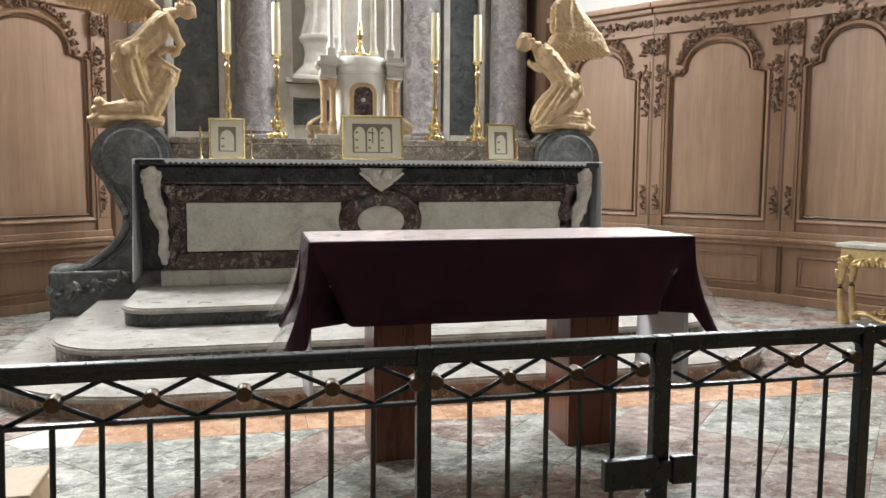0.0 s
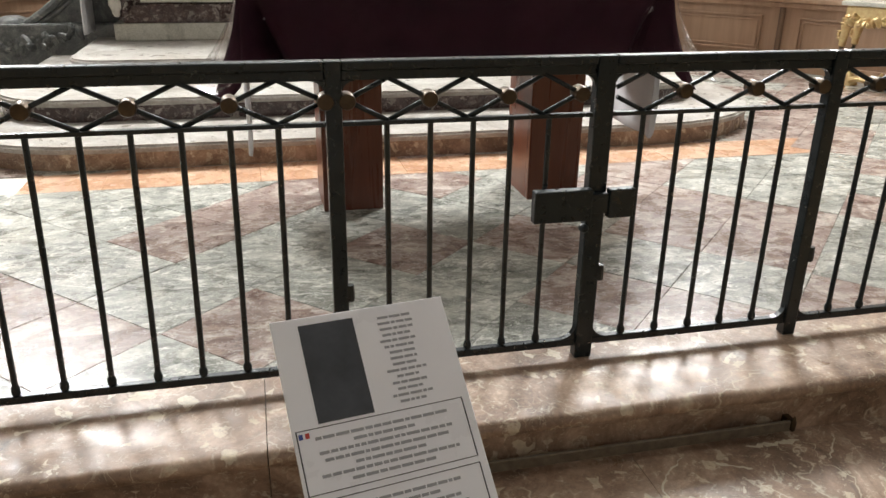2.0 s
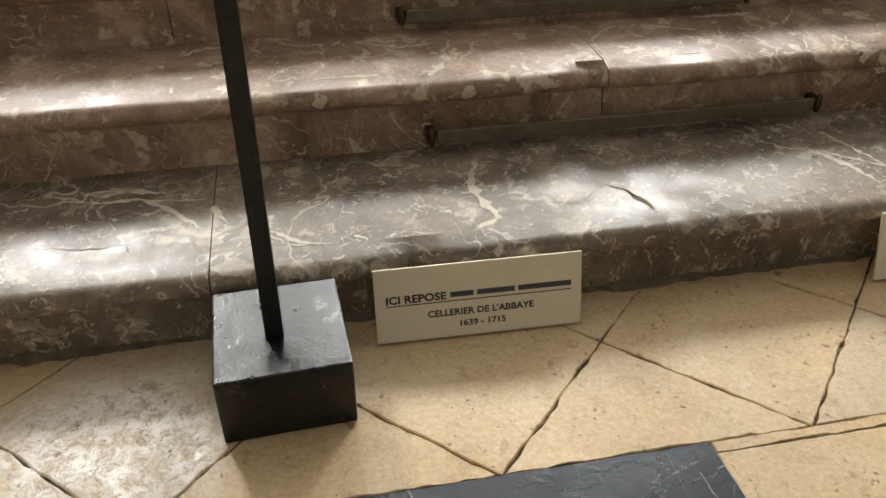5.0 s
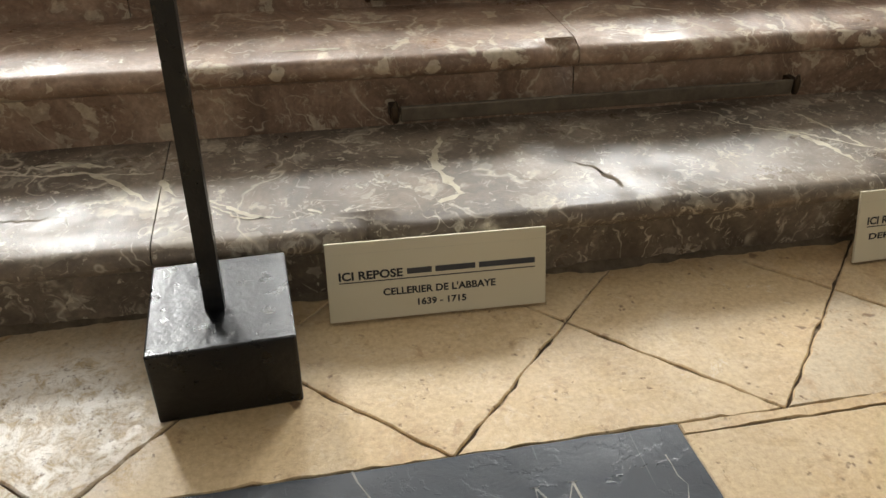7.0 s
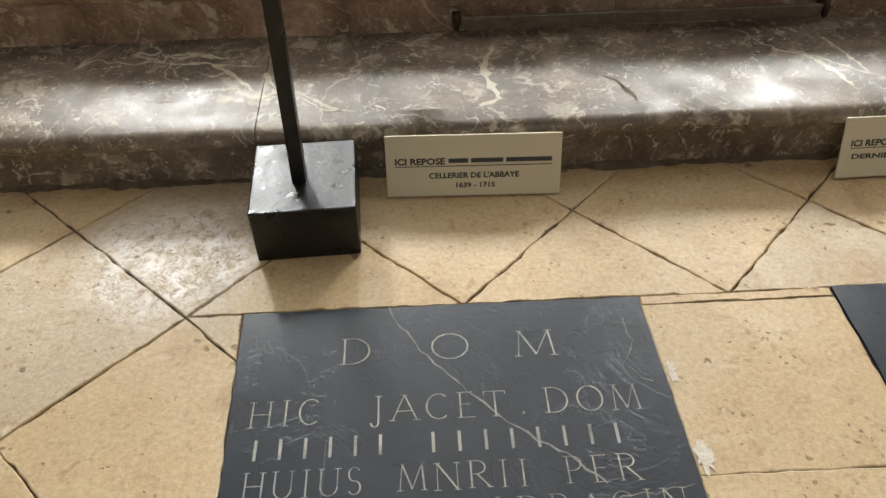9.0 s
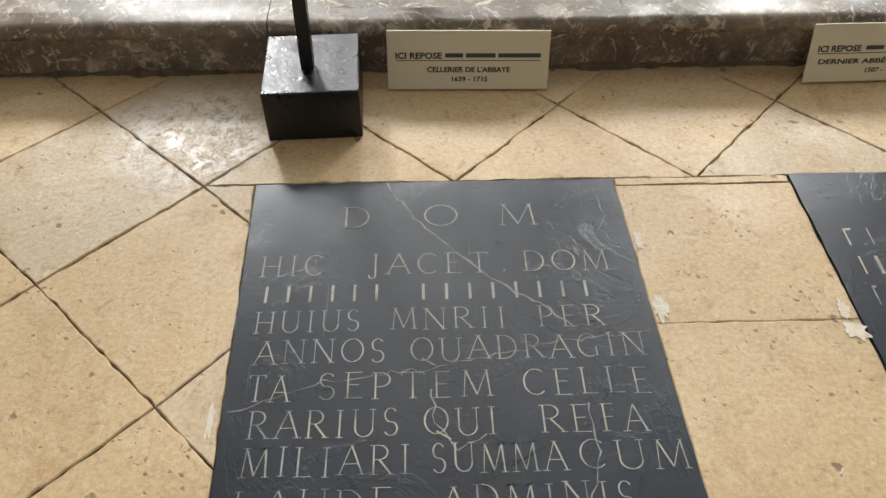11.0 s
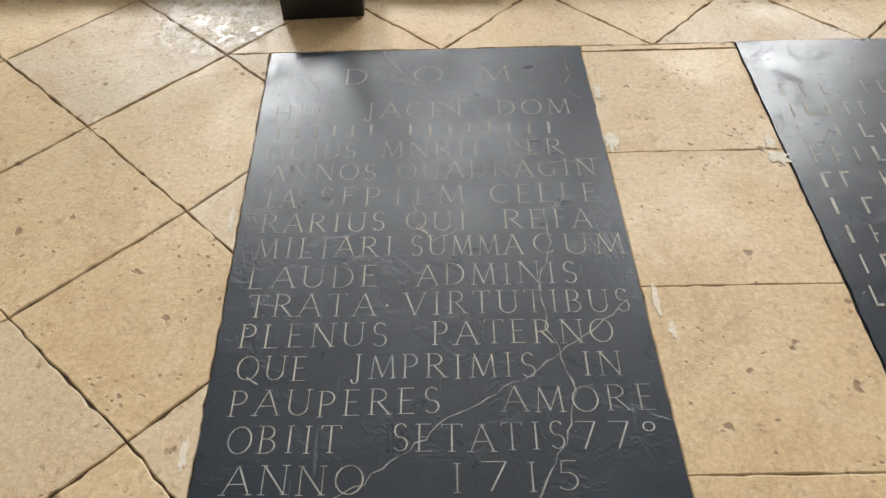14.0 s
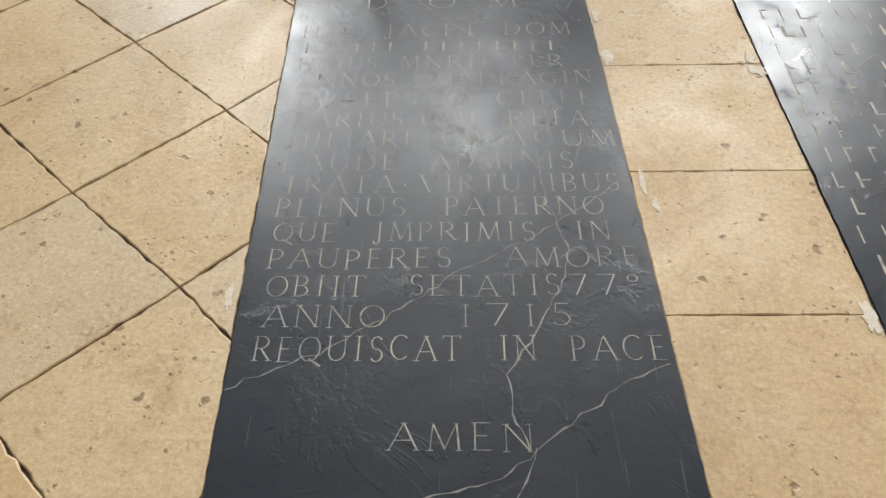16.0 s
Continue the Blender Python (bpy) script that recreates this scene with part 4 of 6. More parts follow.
bm = B(); lathe(bm, [(0.02, 0.0), (0.375, 0.0), (0.385, 0.03), (0.35, 0.07), (0.30, 0.08), (0.25, 0.055), (0.02, 0.05)], 0, 0, 0, 40)
bm.transform(pose(CX, AY + 0.02, 1.50, 90, 0, 0) @ Matrix.Diagonal((1, 0.78, 1, 1))); part("medallion", bm, M_DARKRED, altar, "dark red marble oval medallion")
bm = B(); blob(bm, (CX, AY - 0.035, 1.49), (0.22, 0.04, 0.145), seg=24)
for i in range(7):
    a = math.pi * (i + 0.5) / 7
    blob(bm, (CX + 0.1 * math.cos(a), AY - 0.065, 1.44 + 0.1 * math.sin(a)), (0.028, 0.02, 0.09), (0, 90 - math.degrees(a), 0), 8)
fused(part("shell", bm, M_PALESTONE, altar, "pale carved shell", True), 0.011)
bm = B(); extrude_poly(bm, [(CX - 0.20, AY - 0.07, 1.975), (CX + 0.20, AY - 0.07, 1.975), (CX + 0.17, AY - 0.07, 1.92), (CX + 0.09, AY - 0.07, 1.82), (CX, AY - 0.07, 1.76), (CX - 0.09, AY - 0.07, 1.82), (CX - 0.17, AY - 0.07, 1.92)], (0, 0.02, 0))
rnd = random.Random(3)
for s in (-1, 1):
    blob(bm, (CX + s * 0.058, AY - 0.095, 1.90), (0.044, 0.046, 0.052), seg=14)
    blob(bm, (CX + s * 0.056, AY - 0.14, 1.893), (0.008, 0.012, 0.012), seg=8)
    blob(bm, (CX + s * 0.056, AY - 0.125, 1.868), (0.02, 0.014, 0.012), seg=8)
    for k in (-1, 1):
        blob(bm, (CX + s * 0.057 + k * 0.022, AY - 0.125, 1.882), (0.015, 0.012, 0.014), seg=8)
    for i in range(16):
        a = rnd.uniform(-0.3, math.pi + 0.3)
        blob(bm, (CX + s * 0.058 + 0.044 * math.cos(a), AY - 0.10 + rnd.uniform(-0.03, 0.02), 1.91 + 0.046 * math.sin(a)), (0.014, 0.014, 0.012), seg=6)
    for i in range(6):
        tube(bm, [(CX + s * (0.06 + 0.012 * i), AY - 0.08, 1.86), (CX + s * (0.09 + 0.022 * i), AY - 0.085, 1.875 + 0.012 * i), (CX + s * (0.08 + 0.022 * i), AY - 0.075, 1.83 + 0.02 * i)], [0.012, 0.013, 0.006], 6)
fused(part("cherub_relief", bm, M_PALESTONE, altar, "pale carved pair of winged heads", True), 0.006)
for s, x in ((-1, CX - 1.92), (1, CX + 1.93)):
    bm = B()
    drape(bm, [(x + s * (0.05 - 0.09 * t + 0.018 * math.sin(t * 7)), AY - 0.035, 1.95 - 0.82 * t) for t in np.linspace(0, 1, 16)], [0.075 - 0.045 * i / 15 + 0.012 * math.sin(i * 1.1) for i in range(16)], 8, 0.5, 0.8, 1.0)
    drape(bm, [(x + s * (0.08 - 0.06 * t), AY - 0.07, 1.86 - 0.3 * t) for t in np.linspace(0, 1, 7)], [0.03, 0.05, 0.055, 0.05, 0.045, 0.035, 0.02], 6, 0.5, 0.7, 2.0)
    blob(bm, (x + s * 0.05, AY - 0.09, 1.925), (0.05, 0.05, 0.058), seg=12)
    ob = fused(part("corner_scroll", bm, M_PALESTONE, altar, "pale carved corner figure and scroll", True), 0.009)
    tx = bpy.data.textures.new("corner_chisel", "CLOUDS"); tx.noise_scale, tx.noise_depth = 0.04, 2
    dm = ob.modifiers.new("carving", "DISPLACE"); dm.texture, dm.strength, dm.mid_level = tx, 0.03, 0.5
    bm = B(); pts = []
    for i in range(18):
        t = i / 17
        pts.append((x - s * (0.08 + 0.05 * math.sin(t * math.pi)), AY - 0.02, 1.82 - 0.72 * t))
    tube(bm, pts, [0.05 + 0.02 * math.cos(i) for i in range(18)], 10); part("corner_console", bm, M_DARKRED, altar)

# altar cloth with its scalloped lace edge
acloth = thing("altar_cloth", "white altar cloth with scalloped lace edge hanging at both ends", "altar cloth")
bm = B(); box(bm, CX - 2.105, CX + 2.125, AY - 0.108, AY + 0.45, 2.0365, 2.046, 0.003); part("sheet", bm, M_LINEN, acloth)
bm = B()
ns = 84
for i in range(ns):
    xa, xb = CX - 1.86 + 3.84 * i / ns, CX - 1.86 + 3.84 * (i + 1) / ns
    extrude_poly(bm, [(xa, AY - 0.112, 2.045), (xb, AY - 0.112, 2.045), (xb, AY - 0.112, 2.02), ((xa + xb) / 2, AY - 0.112, 2.001), (xa, AY - 0.112, 2.02)], (0, 0.003, 0))
part("lace_edge", bm, M_LINEN, acloth, "scalloped white lace")
for s, x in ((-1, CX - 2.112), (1, CX + 2.132)):
    bm = B()
    rows = []
    for k in range(13):
        z = 2.044 - (1.05 if s < 0 else 1.0) * k / 12
        rows.append([bm.verts.new((x + s * (0.008 + 0.018 * (1 + math.sin(i * 1.9)) * k / 12), AY - 0.105 + 0.5 * i / 12, z)) for i in range(13)])
    for A, C in zip(rows, rows[1:]):
        for i in range(12):
            bm.faces.new((A[i], A[i + 1], C[i + 1], C[i]))
    ob = part("end_fall", bm, M_LINEN, acloth, smooth=True)
    so = ob.modifiers.new("thickness", "SOLIDIFY"); so.thickness = 0.004

# gradine behind the altar table
grad = thing("gradine", "low brown and grey marble shelf behind the altar table", "shelf")
bm = B(); box(bm, CX - 1.85, CX + 1.85, 6.92, 7.9, 0.935, 2.19, 0.01); part("riser", bm, M_GREYRED, grad)
bm = B(); box(bm, CX - 1.87, CX + 1.87, 6.88, 7.9, 2.191, 2.25, 0.015); part("shelf_slab", bm, M_GREYRED, grad)


def volute(s, label):
    """A grey marble scroll beside the altar; s: which way it turns."""
    root = thing("volute", label, "scroll", "grey scrolls beside the altar")
    x = CX + (1.98 if s > 0 else -2.185)
    y0, y1 = 6.78, 7.25
    bm = B()
    pts = [(0.345 * math.cos(a), 0.315 * math.sin(a)) for a in np.linspace(0, 2 * math.pi, 36, endpoint=False)]
    extrude_poly(bm, [(x + a, y0, 2.06 + b) for a, b in pts], (0, y1 - y0, 0))
    es = [e for e in bm.edges if abs(e.verts[0].co.y - e.verts[1].co.y) < 1e-5]
    bmesh.ops.bevel(bm, geom=es, offset=0.03, segments=2, affect="EDGES"); part("scroll_disc", bm, M_GREY, root)
    bm = B(); lathe(bm, [(0.02, 0), (0.25, 0), (0.26, 0.02), (0.24, 0.03), (0.19, 0.012), (0.02, 0.012)], 0, 0, 0, 32)
    bm.transform(pose(x, y0 - 0.001, 2.06, 90, 0, 0))
    part("scroll_eye", bm, M_GREY, root)
    bm = B()
    outer, inner = [], []
    for i in range(22):
        t = i / 21
        zz = 1.92 - 0.88 * t
        outer.append((x + s * (0.05 + 0.22 * math.cos(t * 3.0) * (1 - t) + 0.80 * max(0, t - 0.35) ** 1.7 * 1.2), y0 + 0.04, zz))
        inner.append((x - s * 0.32, y0 + 0.04, zz))
    extrude_poly(bm, outer + inner[::-1], (0, y1 - y0 - 0.08, 0)); part("scroll_stem", bm, M_GREY, root)
    bm = B(); tube(bm, [(p[0] - s * 0.03, y0 + 0.03, p[2]) for p in outer], 0.035, 8); tube(bm, [(p[0] - s * 0.13, y0 + 0.035, p[2]) for p in outer], 0.02, 8); part("scroll_moulding", bm, M_GREY, root)
    bm = B(); box(bm, min(x - s * 0.34, x + s * 0.72), max(x - s * 0.34, x + s * 0.72), y0 - 0.05, y1 + 0.1, U, 1.05, 0.02); part("scroll_base", bm, M_GREY, root)
    bm = B(); carved(bm, [((x + s * (0.1 + 0.07 * i), y0 - 0.05, 1.0 - 0.02 * i), 0) for i in range(9)], 0.09, seed=4); blob(bm, (x + s * 0.60, y0 + 0.1, 1.05), (0.13, 0.14, 0.06)); part("leaf_carving", bm, M_GREY, root, smooth=True)
    return root


volute(-1, "grey marble scroll carrying a kneeling stone angel")
volute(1, "grey marble scroll carrying a kneeling stone angel")


def angel(f, x, y, z, tall, head, neck, chest, hip, robe, thigh, arms, lead, trail, label):
    """A kneeling angel of plain stone; f: the way it faces along x. Joints are (forward, up) from the middle of its base."""
    bm = B()
    P = lambda a, dy=0.0: (x + f * a[0], y + dy, z + a[1] * tall)

    def limb(pts, r, dy=0.0):
        tube(bm, [P(p, dy + (p[2] if len(p) > 2 else 0)) for p in pts], r, 12)
    # rocky base with the trailing hem and feet
    drape(bm, [P((-0.33, 0.0)), P((-0.2, 0.03)), P((0.0, 0.045)), P((0.2, 0.04)), P((0.3, 0.02))], [0.04, 0.075, 0.085, 0.075, 0.035], 9, 0.35, 1.9, 1.0)
    drape(bm, [P((-0.30, 0.10), -0.05), P((-0.18, 0.11), -0.06), P((-0.02, 0.12), -0.05), P((0.14, 0.12), -0.05)], [0.035, 0.06, 0.085, 0.08], 7, 0.4, 1.3, 0.4)
    blob(bm, P((-0.24, 0.17), -0.08), (0.05, 0.045, 0.045), (0, f * 30, 0), 12)
    limb([(-0.34, 0.02, -0.08), (-0.25, 0.05, -0.09), (-0.15, 0.08, -0.07)], [0.03, 0.042, 0.04])
    limb([(-0.24, 0.20, -0.08), (-0.20, 0.15, -0.09), (-0.12, 0.12, -0.07)], [0.022, 0.035, 0.04])
    # robe over the kneeling leg, then the other thigh
    drape(bm, [P(p) for p, r in robe], [r for p, r in robe], 13, 0.34, 1.15, 2.0, 84)
    drape(bm, [P(p, 0.07) for p, r in thigh], [r for p, r in thigh], 9, 0.32, 1.0, 0.7, 72)
    # the skirt that hangs between the robe and the raised knee, and a sash thrown over the hip
    for k in range(7):
        a, e = along([p for p, r in thigh], 0.16 + 0.10 * k), along([p for p, r in robe], 0.45 + 0.085 * k)
        d = 0.05 - 0.014 * k
        drape(bm, [P(a, d), P(a.lerp(e, 0.3) + Vector((0.015, -0.03)), d - 0.03), P(a.lerp(e, 0.7) + Vector((0.01, -0.02)), d - 0.04), P(e, d - 0.02)], [0.05, 0.046, 0.05, 0.055], 4, 0.3, 1.0, k)
    limb([(hip[0] - 0.13, hip[1] - 0.07, -0.05), (hip[0] - 0.02, hip[1] + 0.03, -0.13), (hip[0] + 0.10, hip[1] + 0.10, -0.10), (chest[0] + 0.05, chest[1] - 0.06, -0.08)], [0.035, 0.042, 0.036, 0.026])
    # torso with a gathered tunic
    mid = (hip[0] * 0.55 + chest[0] * 0.45, hip[1] * 0.55 + chest[1] * 0.45)
    drape(bm, [P(hip), P(mid), P(chest), P(neck)], [0.128, 0.104, 0.112, 0.078], 11, 0.17, 1.2, 1.1, 60)
    drape(bm, [P((hip[0] - 0.01, hip[1] - 0.03)), P((hip[0] + 0.01, hip[1] + 0.02)), P((hip[0] + 0.03, hip[1] + 0.07))], [0.14, 0.15, 0.12], 15, 0.36, 1.15, 0.2, 72)
    limb([neck, ((neck[0] + head[0]) / 2, (neck[1] + head[1]) / 2 + 0.005), head], [0.065, 0.045, 0.05])
    blob(bm, P(head), (0.078, 0.066, 0.085), (0, f * 55, 0), 16)
    blob(bm, P((head[0] + 0.065, head[1] - 0.045)), (0.018, 0.015, 0.025), (0, f * 40, 0), 8)
    rnd = random.Random(5)
    for i in range(26):
        a, e = rnd.uniform(0, 6.28), rnd.uniform(0.1, 1.3)
        blob(bm, P((head[0] - 0.02 + 0.075 * math.cos(a) * math.cos(e), head[1] + 0.02 + 0.068 * math.sin(e)), 0.068 * math.sin(a) * math.cos(e)), (0.024, 0.022, 0.018), (0, rnd.uniform(0, 90), 0), 7)
    for k, arm in enumerate(arms):
        dy = (-0.10, 0.09)[k]
        n = len(arm)
        limb([(p[0], p[1], dy * (1 - i / (n - 1)) + 0.01) for i, p in enumerate(arm)], [0.056, 0.048, 0.042, 0.033, 0.026][:n])
    hand = arms[0][-1]
    for k in range(4):
        limb([(hand[0] - 0.01, hand[1], -0.02 + 0.012 * k), (hand[0] + 0.02, hand[1] + 0.035 - 0.006 * k, -0.02 + 0.012 * k)], [0.014, 0.009])
    # wings: an arm of short feathers and long ones that fan from it
    for dy, k in ((0.03, 1.0), (0.17, 0.94)):
        L3 = [P((a * k, c), dy) for a, c in lead]
        T3 = [P((a * k, c), dy + 0.03) for a, c in trail]
        for i in range(22):
            t = i / 21
            a, e = along(L3, t), along(T3, t)
            q = a.lerp(e, 0.5) + Vector((0, -0.02, 0.012))
            tube(bm, [a, a.lerp(q, 0.6), q, e.lerp(q, 0.25), e], [0.014, 0.018, 0.018, 0.015, 0.006], 8)
            h = a.lerp(e, 0.38)
            tube(bm, [a + Vector((0, -0.012, 0)), a.lerp(h, 0.6) + Vector((0, -0.022, 0)), h + Vector((0, -0.006, 0))], [0.02, 0.021, 0.008], 8)
        tube(bm, [along(L3, t / 12) for t in range(13)], [0.034] * 12 + [0.02], 10)
    ob = fused(part("angel_statue", bm, M_STONE, None, smooth=True), 0.0085)
    tx = bpy.data.textures.new("chisel", "CLOUDS"); tx.noise_scale, tx.noise_depth = 0.045, 2
    dm = ob.modifiers.new("carving", "DISPLACE"); dm.texture, dm.strength, dm.mid_level = tx, 0.018, 0.5
    return tagged(ob, label, "statue")


angel(1, -1.44, 7.0, 2.365, 1.09, (0.53, 0.95), (0.34, 0.90), (0.25, 0.76), (0.02, 0.57),
      [((-0.01, 0.62), 0.10), ((0.0, 0.52), 0.135), ((0.02, 0.42), 0.135), ((0.06, 0.32), 0.125), ((0.11, 0.22), 0.115), ((0.17, 0.12), 0.10), ((0.19, 0.05), 0.08)],
      [((0.02, 0.56), 0.11), ((0.16, 0.52), 0.095), ((0.30, 0.47), 0.08), ((0.40, 0.44), 0.062), ((0.36, 0.36), 0.058), ((0.29, 0.25), 0.055), ((0.22, 0.12), 0.055)],
      [[(0.33, 0.89), (0.41, 0.78), (0.47, 0.66), (0.43, 0.60), (0.39, 0.58)], [(0.22, 0.82), (0.23, 0.70), (0.27, 0.61), (0.36, 0.63), (0.42, 0.64)]],
      [(0.28, 0.95), (0.10, 1.08), (-0.15, 1.15), (-0.38, 1.10), (-0.52, 1.01)], [(0.22, 0.87), (-0.02, 0.85), (-0.24, 0.90), (-0.42, 0.955), (-0.57, 0.985)],
      "kneeling stone angel with spread wings on a scroll")
angel(-1, 2.755, 7.0, 2.365, 1.13, (0.41, 0.77), (0.25, 0.745), (0.14, 0.63), (-0.06, 0.42),
      [((-0.09, 0.46), 0.109), ((-0.09, 0.38), 0.141), ((-0.03, 0.30), 0.166), ((0.05, 0.23), 0.166), ((0.13, 0.16), 0.160), ((0.20, 0.10), 0.134), ((0.25, 0.05), 0.102)],
      [((-0.07, 0.40), 0.10), ((0.03, 0.31), 0.10), ((0.13, 0.23), 0.095), ((0.22, 0.16), 0.08), ((0.26, 0.10), 0.06), ((0.2, 0.05), 0.06), ((0.1, 0.03), 0.06)],
      [[(0.19, 0.73), (0.18, 0.63), (0.17, 0.535), (0.27, 0.56), (0.35, 0.60)], [(0.19, 0.73), (0.21, 0.64), (0.22, 0.56), (0.29, 0.58), (0.35, 0.61)]],
      [(0.12, 0.74), (0.03, 0.87), (0.04, 1.0), (0.04, 1.13), (-0.05, 1.21)], [(-0.083, 0.63), (-0.32, 0.66), (-0.60, 0.69), (-0.48, 0.88), (-0.22, 1.12)],
      "praying stone angel with raised wings on a scroll")


def candlestick(x, y, z, h):
    root = thing("candlestick", "tall polished gilt brass candlestick with a thick cream candle", "candlestick", "candlesticks on the altar")
    prof = [(0.105, 0), (0.11, 0.02), (0.085, 0.05), (0.06, 0.09), (0.075, 0.13), (0.07, 0.17), (0.035, 0.22), (0.028, 0.25), (0.05, 0.28), (0.052, 0.32), (0.026, 0.36), (0.022, 0.42), (0.03, 0.55), (0.032, 0.58), (0.022, 0.61), (0.043, 0.635), (0.043, 0.655), (0.02, 0.68), (0.036, 0.71), (0.024, 0.735), (0.07, 0.757), (0.075, 0.77)]
    k = h / 0.77
    bm = B(); lathe(bm, [(r * 0.70, zz * k) for r, zz in prof], x, y, z, 20); part("stick", bm, M_GOLD, root)
    bm = B()
    for a in range(3):
        t = 2 * math.pi * a / 3 + 0.5
        blob(bm, (x + 0.085 * math.cos(t), y + 0.085 * math.sin(t), z + 0.03), (0.03, 0.03, 0.03), seg=8)
        blob(bm, (x + 0.05 * math.cos(t), y + 0.05 * math.sin(t), z + 0.14), (0.026, 0.026, 0.04), seg=8)
    part("foot", bm, M_GOLD, root)
    return root


CANDLES = [(-0.575, 7.25, 0.48, 0.82), (-0.115, 7.05, 0.47, 0.79), (1.43, 7.05, 0.45, 0.79), (1.925, 7.25, 0.46, 0.825)]
for cx_, cy_, ch, sh_ in CANDLES:
    c = candlestick(cx_, cy_, 2.25, sh_)
    ct = 2.251 + sh_
    bm = B(); lathe(bm, [(0.040, 0), (0.041, ch * 0.5), (0.040, ch), (0.034, ch + 0.012), (0.005, ch + 0.008)], cx_, cy_, ct, 18); part("candle", bm, M_CANDLE, c, "cream wax candle")
    bm = B(); tube(bm, [(cx_, cy_, ct + ch), (cx_ + 0.003, cy_, ct + ch + 0.03)], 0.003, 5); part("wick", bm, M_INK, c)


def altar_card(x0, x1, y, z0, h, arches, label):
    root = thing("altar_card", label, "framed card", "altar cards")
    lean = pose(0, y, z0, -8, 0, 0)
    t = 0.02
    def put_(nm, bm, mt, lab=""):
        bm.transform(lean); return part(nm, bm, mt, root, lab)
    bm = B(); box(bm, x0 + t, x1 - t, 0.0, 0.008, t, h - t); put_("card", bm, M_CARD)
    for a, b, c, d in ((x0, x1, 0, t), (x0, x1, h - t, h), (x0, x0 + t, t, h - t), (x1 - t, x1, t, h - t)):
        bm = B(); box(bm, a, b, -0.012, 0.015, c, d, 0.005); put_("frame", bm, M_GOLD, "narrow gilt frame")
    w = (x1 - x0)
    pad = 0.11 if arches > 1 else 0.09
    ax0, ax1, az0, az1 = x0 + pad, x1 - pad, 0.075, h - 0.085
    bm = B(); box(bm, ax0 - 0.008, ax1 + 0.008, -0.003, -0.001, az0 - 0.008, az1 + 0.008); put_("printed_border", bm, M_SEPIA, "dark printed arch border")
    aw = (ax1 - ax0) / arches
    for i in range(arches):
        c0, c1 = ax0 + aw * i + 0.008, ax0 + aw * (i + 1) - 0.008
        r = (c1 - c0) / 2
        pts = [(c0, -0.0045, az0), (c1, -0.0045, az0)] + [((c0 + c1) / 2 + r * math.cos(a), -0.0045, az1 - 0.02 - r * 1.3 + r * 1.3 * math.sin(a)) for a in np.linspace(0, math.pi, 9)]
        bm = B(); extrude_poly(bm, pts, (0, 0.001, 0)); put_("printed_arch", bm, M_CARD)
        for k in range(3):
            bm = B(); box(bm, c0 + 0.01, c0 + 0.035, -0.0065, -0.005, az0 + 0.03 + 0.07 * k, az0 + 0.045 + 0.07 * k); put_("print_mark", bm, M_SEPIA)
    if arches == 3:
        xc = (ax0 + ax1) / 2
        bm = B(); box(bm, xc - 0.004, xc + 0.004, -0.008, -0.005, az1 - 0.17, az1 - 0.03); box(bm, xc - 0.02, xc + 0.02, -0.008, -0.005, az1 - 0.08, az1 - 0.072); put_("printed_cross", bm, M_INK)
    for xx in ((x0 + 0.05, x1 - 0.05)):
        bm = B(); box(bm, xx - 0.01, xx + 0.01, 0.02, 0.09, 0.0, 0.015, 0.003); part("prop", bm, M_GOLD, root).matrix_world = Matrix.Translation((0, y, z0))
    return root


altar_card(0.435, 1.005, AY + 0.02, 2.047, 0.41, 3, "gilt-framed printed altar card with three arches")
altar_card(-0.725, -0.41, AY + 0.1, 2.047, 0.365, 1, "small gilt-framed altar card with one arch")
altar_card(1.83, 2.12, AY + 0.1, 2.047, 0.36, 1, "small gilt-framed altar card with one arch")
for xx in (-0.80, -0.36, 2.17):
    cr = thing("cruet_stand", "tiny gilt holder beside an altar card", "holder", "gilt holders beside the cards")
    bm = B(); lathe(bm, [(0.02, 0), (0.02, 0.01), (0.006, 0.03), (0.006, 0.24), (0.012, 0.26), (0.004, 0.29)], xx, AY + 0.2, 2.047, 10); part("stem", bm, M_GOLD, cr)
    bm = B(); tube(bm, [(xx - 0.025, AY + 0.2, 2.26), (xx + 0.025, AY + 0.2, 2.26)], 0.005, 6); part("arm", bm, M_GOLD, cr)

# ---- tabernacle ----
tab = thing("tabernacle", "white stone tabernacle drum with columns and gilt canopy", "tabernacle")
TX, TYY = 0.70, 7.25
bm = B(); box(bm, TX - 0.46, TX + 0.46, TYY - 0.3, TYY + 0.35, 2.25, 2.30, 0.01); part("base", bm, M_PALESTONE, tab)
bm = B(); lathe(bm, [(0.262, 0), (0.262, 0.04), (0.255, 0.05), (0.255, 0.585), (0.262, 0.59), (0.262, 0.61), (0.268, 0.612), (0.268, 0.665), (0.274, 0.67), (0.280, 0.682), (0.280, 0.735), (0.274, 0.745), (0.268, 0.755), (0.02, 0.76)], TX, TYY, 2.30, 48); part("drum", bm, M_WHITESTONE, tab, "white marble drum with a moulded cap")


def arched(r, top, yy, deep):
    bm = B()
    pts = [(TX - r, yy, 2.302), (TX + r, yy, 2.302)] + [(TX + r * math.copysign(abs(math.cos(a)) ** 0.75, math.cos(a)), yy, top - r * 0.8 + r * 0.8 * math.sin(a)) for a in np.linspace(0, math.pi, 15)]
    extrude_poly(bm, pts, (0, deep, 0))
    return bm


part("door_surround", arched(0.133, 2.80, TYY - 0.272, 0.08), M_STONE, tab, "tan moulded door surround")
